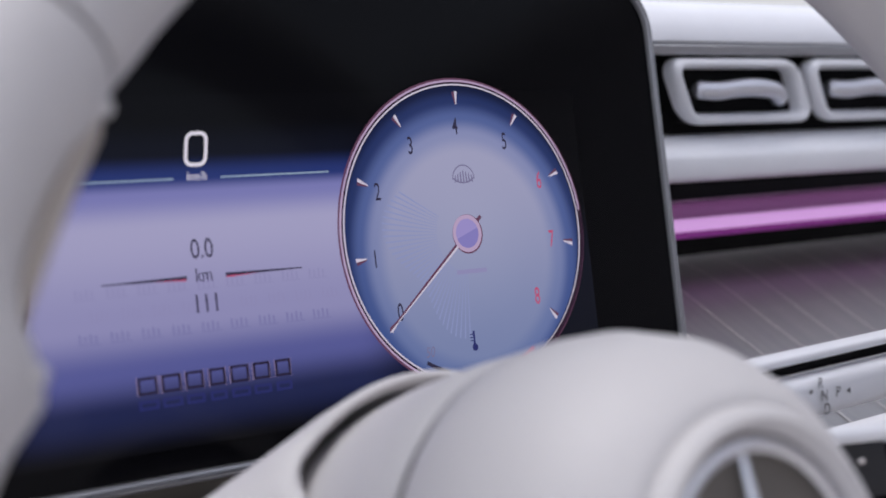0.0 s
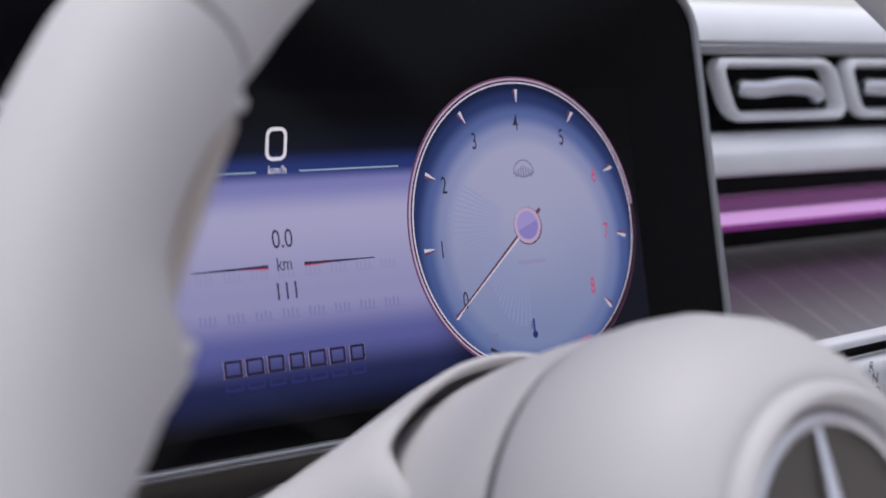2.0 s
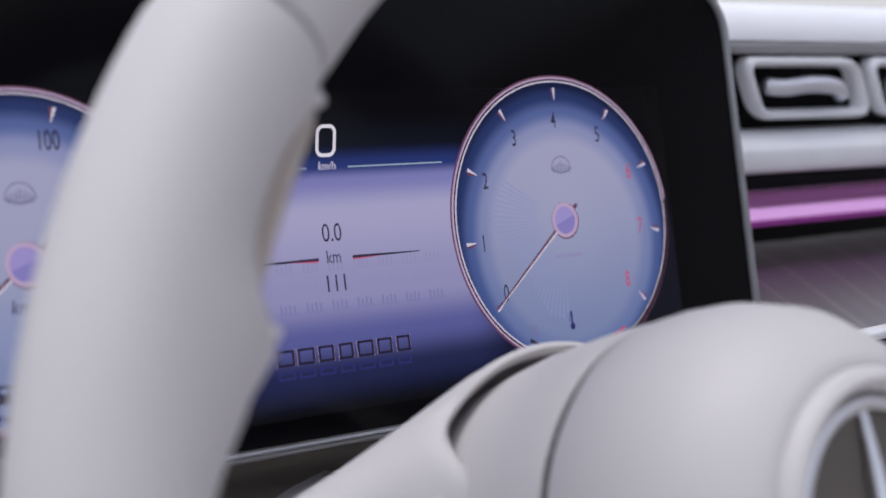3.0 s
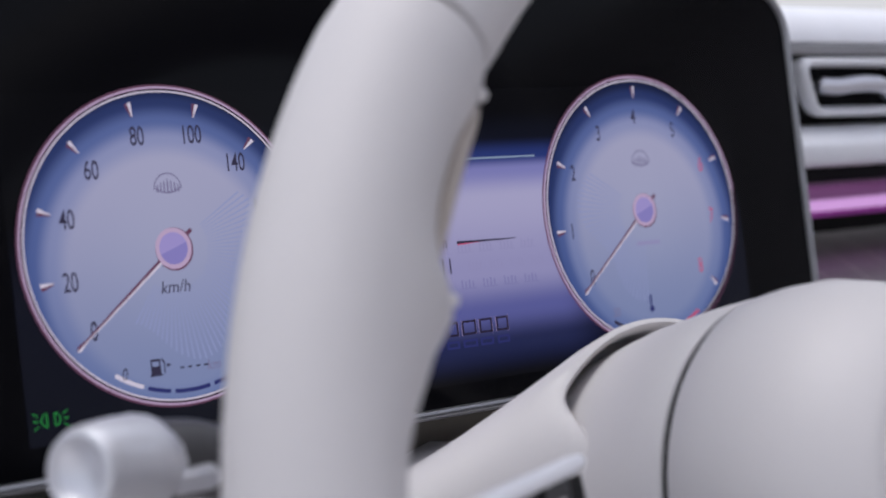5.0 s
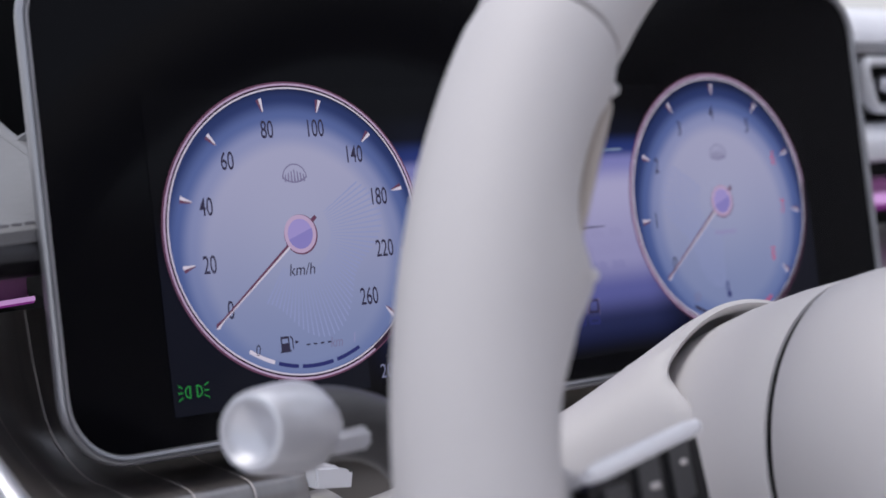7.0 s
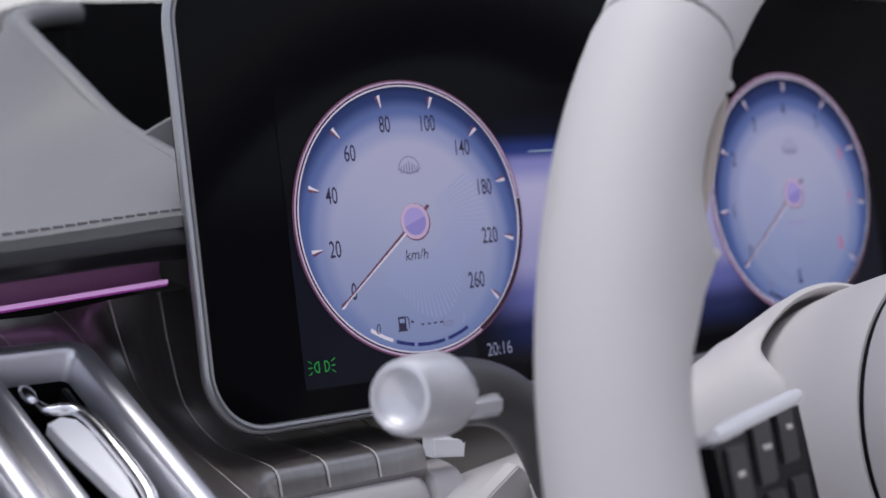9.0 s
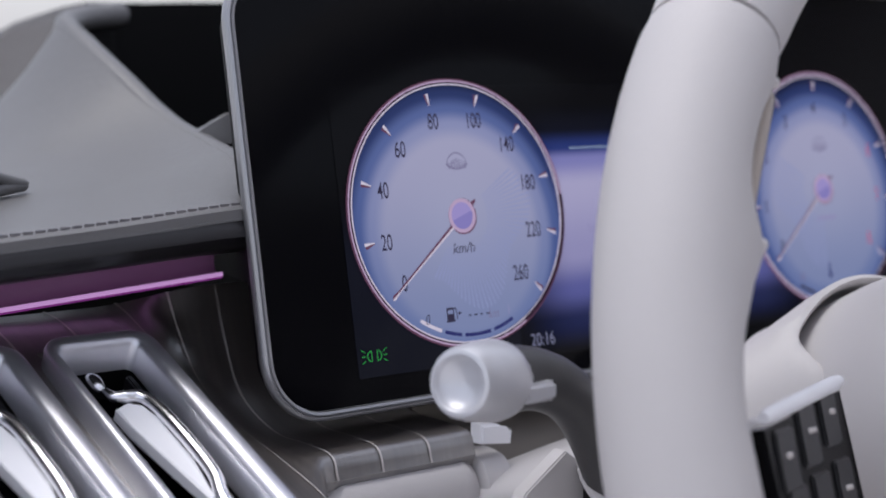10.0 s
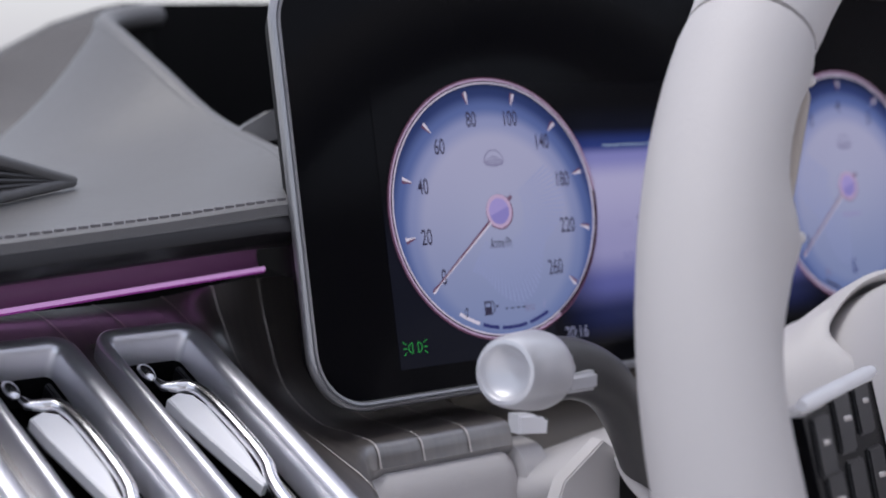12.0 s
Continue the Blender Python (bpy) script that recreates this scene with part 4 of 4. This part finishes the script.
# ---- slanted air vents in the wood ----
def side_vent(x):
    v = thing("side_air_vent", pose(x, 0.0275, 0.9624, -65.8, 0, 0), "chrome-framed air vent with sliding silver tab in dark wood", "air vent", group="vents in the side wood")
    rows = []
    for inset, y in ((0.0, 0.004), (0.0, -0.0030), (0.0004, -0.0042), (0.0014, -0.0048), (0.0040, -0.0046), (0.0050, -0.0040), (0.0058, -0.0020), (0.0070, 0.0055)):
        rows.append([(px, y, pz) for px, pz in rrect(-0.0190 + inset * 0.72, 0.0190 - inset * 1.15, -0.150 + inset, 0.0 - inset * 1.15, max(0.0025, 0.0085 - inset), 6)])
    part("surround", grid_mesh(rows, close_v=True), M_CHROME, v, "satin chrome surround")
    rows = []
    for inset, y in ((0.0066, 0.0030), (0.0078, 0.018)):
        rows.append([(px, y, pz) for px, pz in rrect(-0.0190 + inset * 0.72, 0.0190 - inset * 1.15, -0.150 + inset, 0.0 - inset * 1.15, 0.0025, 6)])
    part("liner", grid_mesh(rows, close_v=True), M_BLACK, v, "black inner liner")
    part("well", plate(rrect(-0.0150, 0.0120, -0.1445, -0.0075, 0.003), 0.020, 0.0155), M_GLOSS, v, "black well", smooth=False)
    for dx in (-0.0095, 0.0085):
        part("louvre", box(dx - 0.0012, dx + 0.0012, 0.005, 0.015, -0.143, -0.012, 0.0006, 2), M_SATIN, v, "black louvre")
    tab = part("slider_tab", plate([(-0.0070, -0.0330), (-0.0020, -0.0305), (0.0022, -0.0330), (0.0034, -0.0400), (0.0036, -0.0620), (0.0012, -0.0800), (-0.0006, -0.0805), (-0.0062, -0.0430)], 0.006, 0.0015, 0.0005), M_SILVER, v, "silver slider tab")
    edge = spline([(-0.0058, 0.0015, -0.0235), (-0.0048, 0.0015, -0.0270), (-0.0015, 0.0012, -0.0283), (0.0026, 0.0008, -0.0300), (0.0048, 0.0002, -0.0370), (0.0054, 0.0, -0.0560), (0.0046, 0.0, -0.0720), (0.0018, 0.0012, -0.0850), (0.0014, 0.0030, -0.1180)], 6)
    part("tab_edge", tube(edge, [0.0012 + 0.0010 * min(1, k / 12) for k in range(len(edge))], 10, up=(0, 1, 0)), M_BRIGHT, tab, "polished tab edge")
    bm = bmesh.new()
    bmesh.ops.create_uvsphere(bm, u_segments=16, v_segments=10, radius=0.0024, matrix=pose(-0.0068, 0.0015, -0.0185) @ Matrix.Diagonal((1, 0.8, 2.0, 1)))
    part("tab_knob", bm, M_BRIGHT, tab, "small polished knob")
    return v


v1 = side_vent(VENT_X[0])
for x in VENT_X[1:]:
    copy_thing(v1, pose(x, 0.0275, 0.9624, -65.8, 0, 0))

# ---- centre stack: silver bands and air vents ----
def prism(x0, x1, prof):
    """A bar of one cross-section (y, z) from x0 to x1."""
    return grid_mesh([[(x, y, z) for y, z in prof] for x in (x0, x0 + 0.001, x1 - 0.001, x1)], close_v=True, caps=True)


stack = thing("centre_dashboard", Matrix.Identity(4), "silver-banded centre dashboard above the violet light", "dashboard")
part("upper_band", prism(0.196, 1.0, [(0.060, 1.0588), (0.030, 1.0588), (0.0283, 1.0598), (0.0285, 1.0612), (0.0300, 1.0650), (0.0330, 1.0700), (0.0400, 1.0740), (0.050, 1.0755), (0.060, 1.0755)]), M_SILVER, stack, "bright silver upper band")
part("vent_recess", box(0.200, 1.0, 0.040, 0.080, 1.0235, 1.0590), M_BLACK, stack, "black vent recess")
part("upper_lip", box(0.198, 1.0, 0.0275, 0.045, 1.0545, 1.0588, 0.0008), M_FRAME, stack, "thin grey lip")
part("lower_band", prism(0.198, 1.0, [(0.060, 1.0062), (0.023, 1.0062), (0.0207, 1.0072), (0.020, 1.0090), (0.020, 1.0150), (0.0208, 1.0168), (0.024, 1.0196), (0.030, 1.0226), (0.034, 1.0234), (0.060, 1.0234)]), M_SILVER, stack, "bright silver lower band")
part("shadow_gap", box(0.198, 1.0, 0.0235, 0.060, 0.9985, 1.0062, 0.001), M_BLACK, stack, "dark gap under the band")
part("centre_pad", sheet([[(x, 0.060, 1.0740), (x, 0.08, 1.0745), (x, 0.2, 1.072), (x, 0.26, 1.075)] for x in (0.205, 0.4, 0.6, 1.0)], 0.003), M_PAD, stack, "grey leather top pad")


def centre_vent(x):
    v = thing("centre_air_vent", pose(x, 0.030, 1.0405, 0, 0, 0), "rounded silver air vent with chrome tab", "air vent", group="vents in the centre dashboard")
    rows = []
    for inset, y in ((0.0006, 0.0030), (0.0, 0.0005), (0.0004, -0.0024), (0.0014, -0.0042), (0.0030, -0.0046), (0.0044, -0.0036), (0.0053, -0.001), (0.0056, 0.003)):
        rows.append([(px - pz * 0.50, y, pz) for px, pz in rrect(-0.0385 + inset, 0.0385 - inset, -0.0130 + inset * 0.8, 0.0130 - inset * 0.8, max(0.003, 0.0085 - inset), 6)])
    part("surround", grid_mesh(rows, close_v=True), M_SILVER, v, "satin silver surround")
    for nm, cut in (("sleeve", 0.0008), ("throat", 0.0055)):
        rows = [[(px - pz * 0.50, y, pz) for px, pz in rrect(-0.0385 + cut, 0.0385 - cut, -0.0130 + cut * 0.8, 0.0130 - cut * 0.8, max(0.003, 0.0085 - cut), 6)] for y in (0.0028, 0.012)]
        part(nm, grid_mesh(rows, close_v=True), M_BLACK, v, "black vent " + nm)
    part("well", plate(rrect(-0.036, 0.036, -0.0090, 0.0090, 0.003), 0.0095, 0.0075), M_BLACK, v, smooth=False)
    tab = spline([(-0.026, 0.0, 0.0008), (-0.016, -0.003, 0.0002), (-0.006, -0.003, 0.0010), (0.004, -0.004, 0.0014), (0.018, -0.003, 0.0002), (0.026, 0.0, -0.0036)], 6)
    part("tab", tube(tab, [0.0022] + [0.0036] * (len(tab) - 2) + [0.0022], 12), M_CHROME, v, "silver vent tab")
    return v


cv = centre_vent(0.266)
for k in range(1, 4):
    copy_thing(cv, pose(0.266 + 0.083 * k, 0.030, 1.0405, 0, 0, 0))

# ---- lower cream panels ----
knee = thing("knee_panel", Matrix.Identity(4), "cream leather lower dashboard panel under the wood", "dashboard panel")


def rolled(x0, x1, n=12):
    prof = spline([(0, 0.006, 0.9185), (0, -0.017, 0.9178), (0, -0.0250, 0.9135), (0, -0.028, 0.900), (0, -0.034, 0.86), (0, -0.045, 0.80)], 5)
    rows = []
    for k in range(n + 1):
        u = k / n
        x = x0 + (x1 - x0) * u
        e = 0.0022 * (max(0, 1 - u * 12) + max(0, 1 - (1 - u) * 12))
        rows.append([(x, p.y + e, p.z - e) for p in prof])
    return sheet(rows, 0.004, (0, 0.7, -0.7))


part("panel", rolled(-0.172, -0.1122, 24), M_LEATHER, knee, "cream leather panel")
part("end_block", rolled(-0.1112, -0.0985, 12), M_SMOOTH, knee, "cream end block")
part("clip", plate([(-0.1124, 0.9228), (-0.0990, 0.9212), (-0.0985, 0.9262), (-0.1020, 0.9270), (-0.1050, 0.9288), (-0.1124, 0.9295)], -0.0190, -0.0255, 0.0007), M_SILVER, knee, "silver trim clip")
# shadow behind the column is painted in as a darker colour
part("column_surround", sheet([[(x, 0.050, 0.9400), (x, 0.010, 0.9270), (x, -0.012, 0.9180), (x, -0.020, 0.90), (x - 0.004, -0.03, 0.80)] for x in (-0.1110, -0.05, 0.05, 0.155)], 0.004, (0, 0.7, -0.7)), M_RECESS, knee, "column surround, tan darkened to grey-brown to stand for shade")

shroud = thing("column_shroud", Matrix.Identity(4), "cream lower steering column shroud with stalk opening", "column shroud")
rows = []
for k in range(17):
    u = k / 16
    c = Vector((0.0, -0.075, 0.905)).lerp(Vector((0.0, 0.03, 0.885)), u)
    rows.append([c + Vector(((0.088 + 0.012 * u) * math.cos(a), 0, (0.030 + 0.006 * u) * math.sin(a) - 0.012 * abs(math.cos(a)))) for a in [2 * math.pi * q / 40 for q in range(40)]])
part("shroud_body", grid_mesh(rows, close_v=True, caps=True), M_SMOOTH, shroud, "cream shroud body")
part("opening_ring", tube([Vector((-0.0990, -0.0735, 0.9150)) + Vector((0.0105 * math.cos(a), 0.0075 * math.sin(a), 0.0085 * math.sin(a) - 0.004 * math.cos(a))) for a in [2 * math.pi * q / 28 for q in range(28)]], 0.0022, 10, True, up=(0.5, 0.5, 0.7)), M_SMOOTH, shroud, "rounded cream opening ring")
part("shroud_cheek", plate([(-0.1121, 0.9280), (-0.1003, 0.9201), (-0.0861, 0.9077), (-0.0860, 0.8600), (-0.1380, 0.8600), (-0.1330, 0.9080), (-0.1291, 0.9170)], -0.060, -0.0660, 0.0005), M_SMOOTH, shroud, "cream angled side cheek")

# ---- closing of the car and outside ----
tagged(part("ground", box(-60, 60, -60, 60, -0.02, 0.0), M_PATCH), "pale paved ground outside the car", "ground", kind="structure")
# unseen roof frame, added to shape daylight; its opening lights driver-facing surfaces
roof = bmesh.new()
for x0, x1, y0, y1 in ((-0.42, -0.22, -1.8, -0.48), (1.05, 1.25, -1.8, -0.48), (-0.22, 1.05, -0.58, -0.48), (-0.22, 1.05, -1.8, -1.55)):
    bmesh.ops.create_cube(roof, size=1, matrix=Matrix.LocRotScale(((x0 + x1) / 2, (y0 + y1) / 2, 1.435), None, (x1 - x0, y1 - y0, 0.03)))
tagged(part("ceiling", roof, M_ROOF), "unseen pale roof frame, left open to let daylight in", "ceiling", kind="structure")
tagged(part("floor", box(-0.42, 1.25, -1.8, 0.6, 0.25, 0.28), M_ROOF), "cream carpeted cabin floor", "floor", kind="structure")
# unseen side and rear walls, added to block light and darken glass reflections
tagged(part("unseen_wall_right", box(1.20, 1.25, -1.8, 0.3, 0.28, 1.42), M_SMOOTH), "unseen cream side wall added to block light", "wall", kind="structure")
tagged(part("unseen_wall_rear", box(-0.42, 1.25, -1.85, -1.8, 0.28, 1.42), M_LEATHER), "unseen cream rear wall added to block light", "wall", kind="structure")
tagged(part("wall_front", box(-0.60, 1.25, 0.262, 0.30, 0.28, 0.96), M_BLACK), "black bulkhead under the dashboard", "wall", kind="structure")
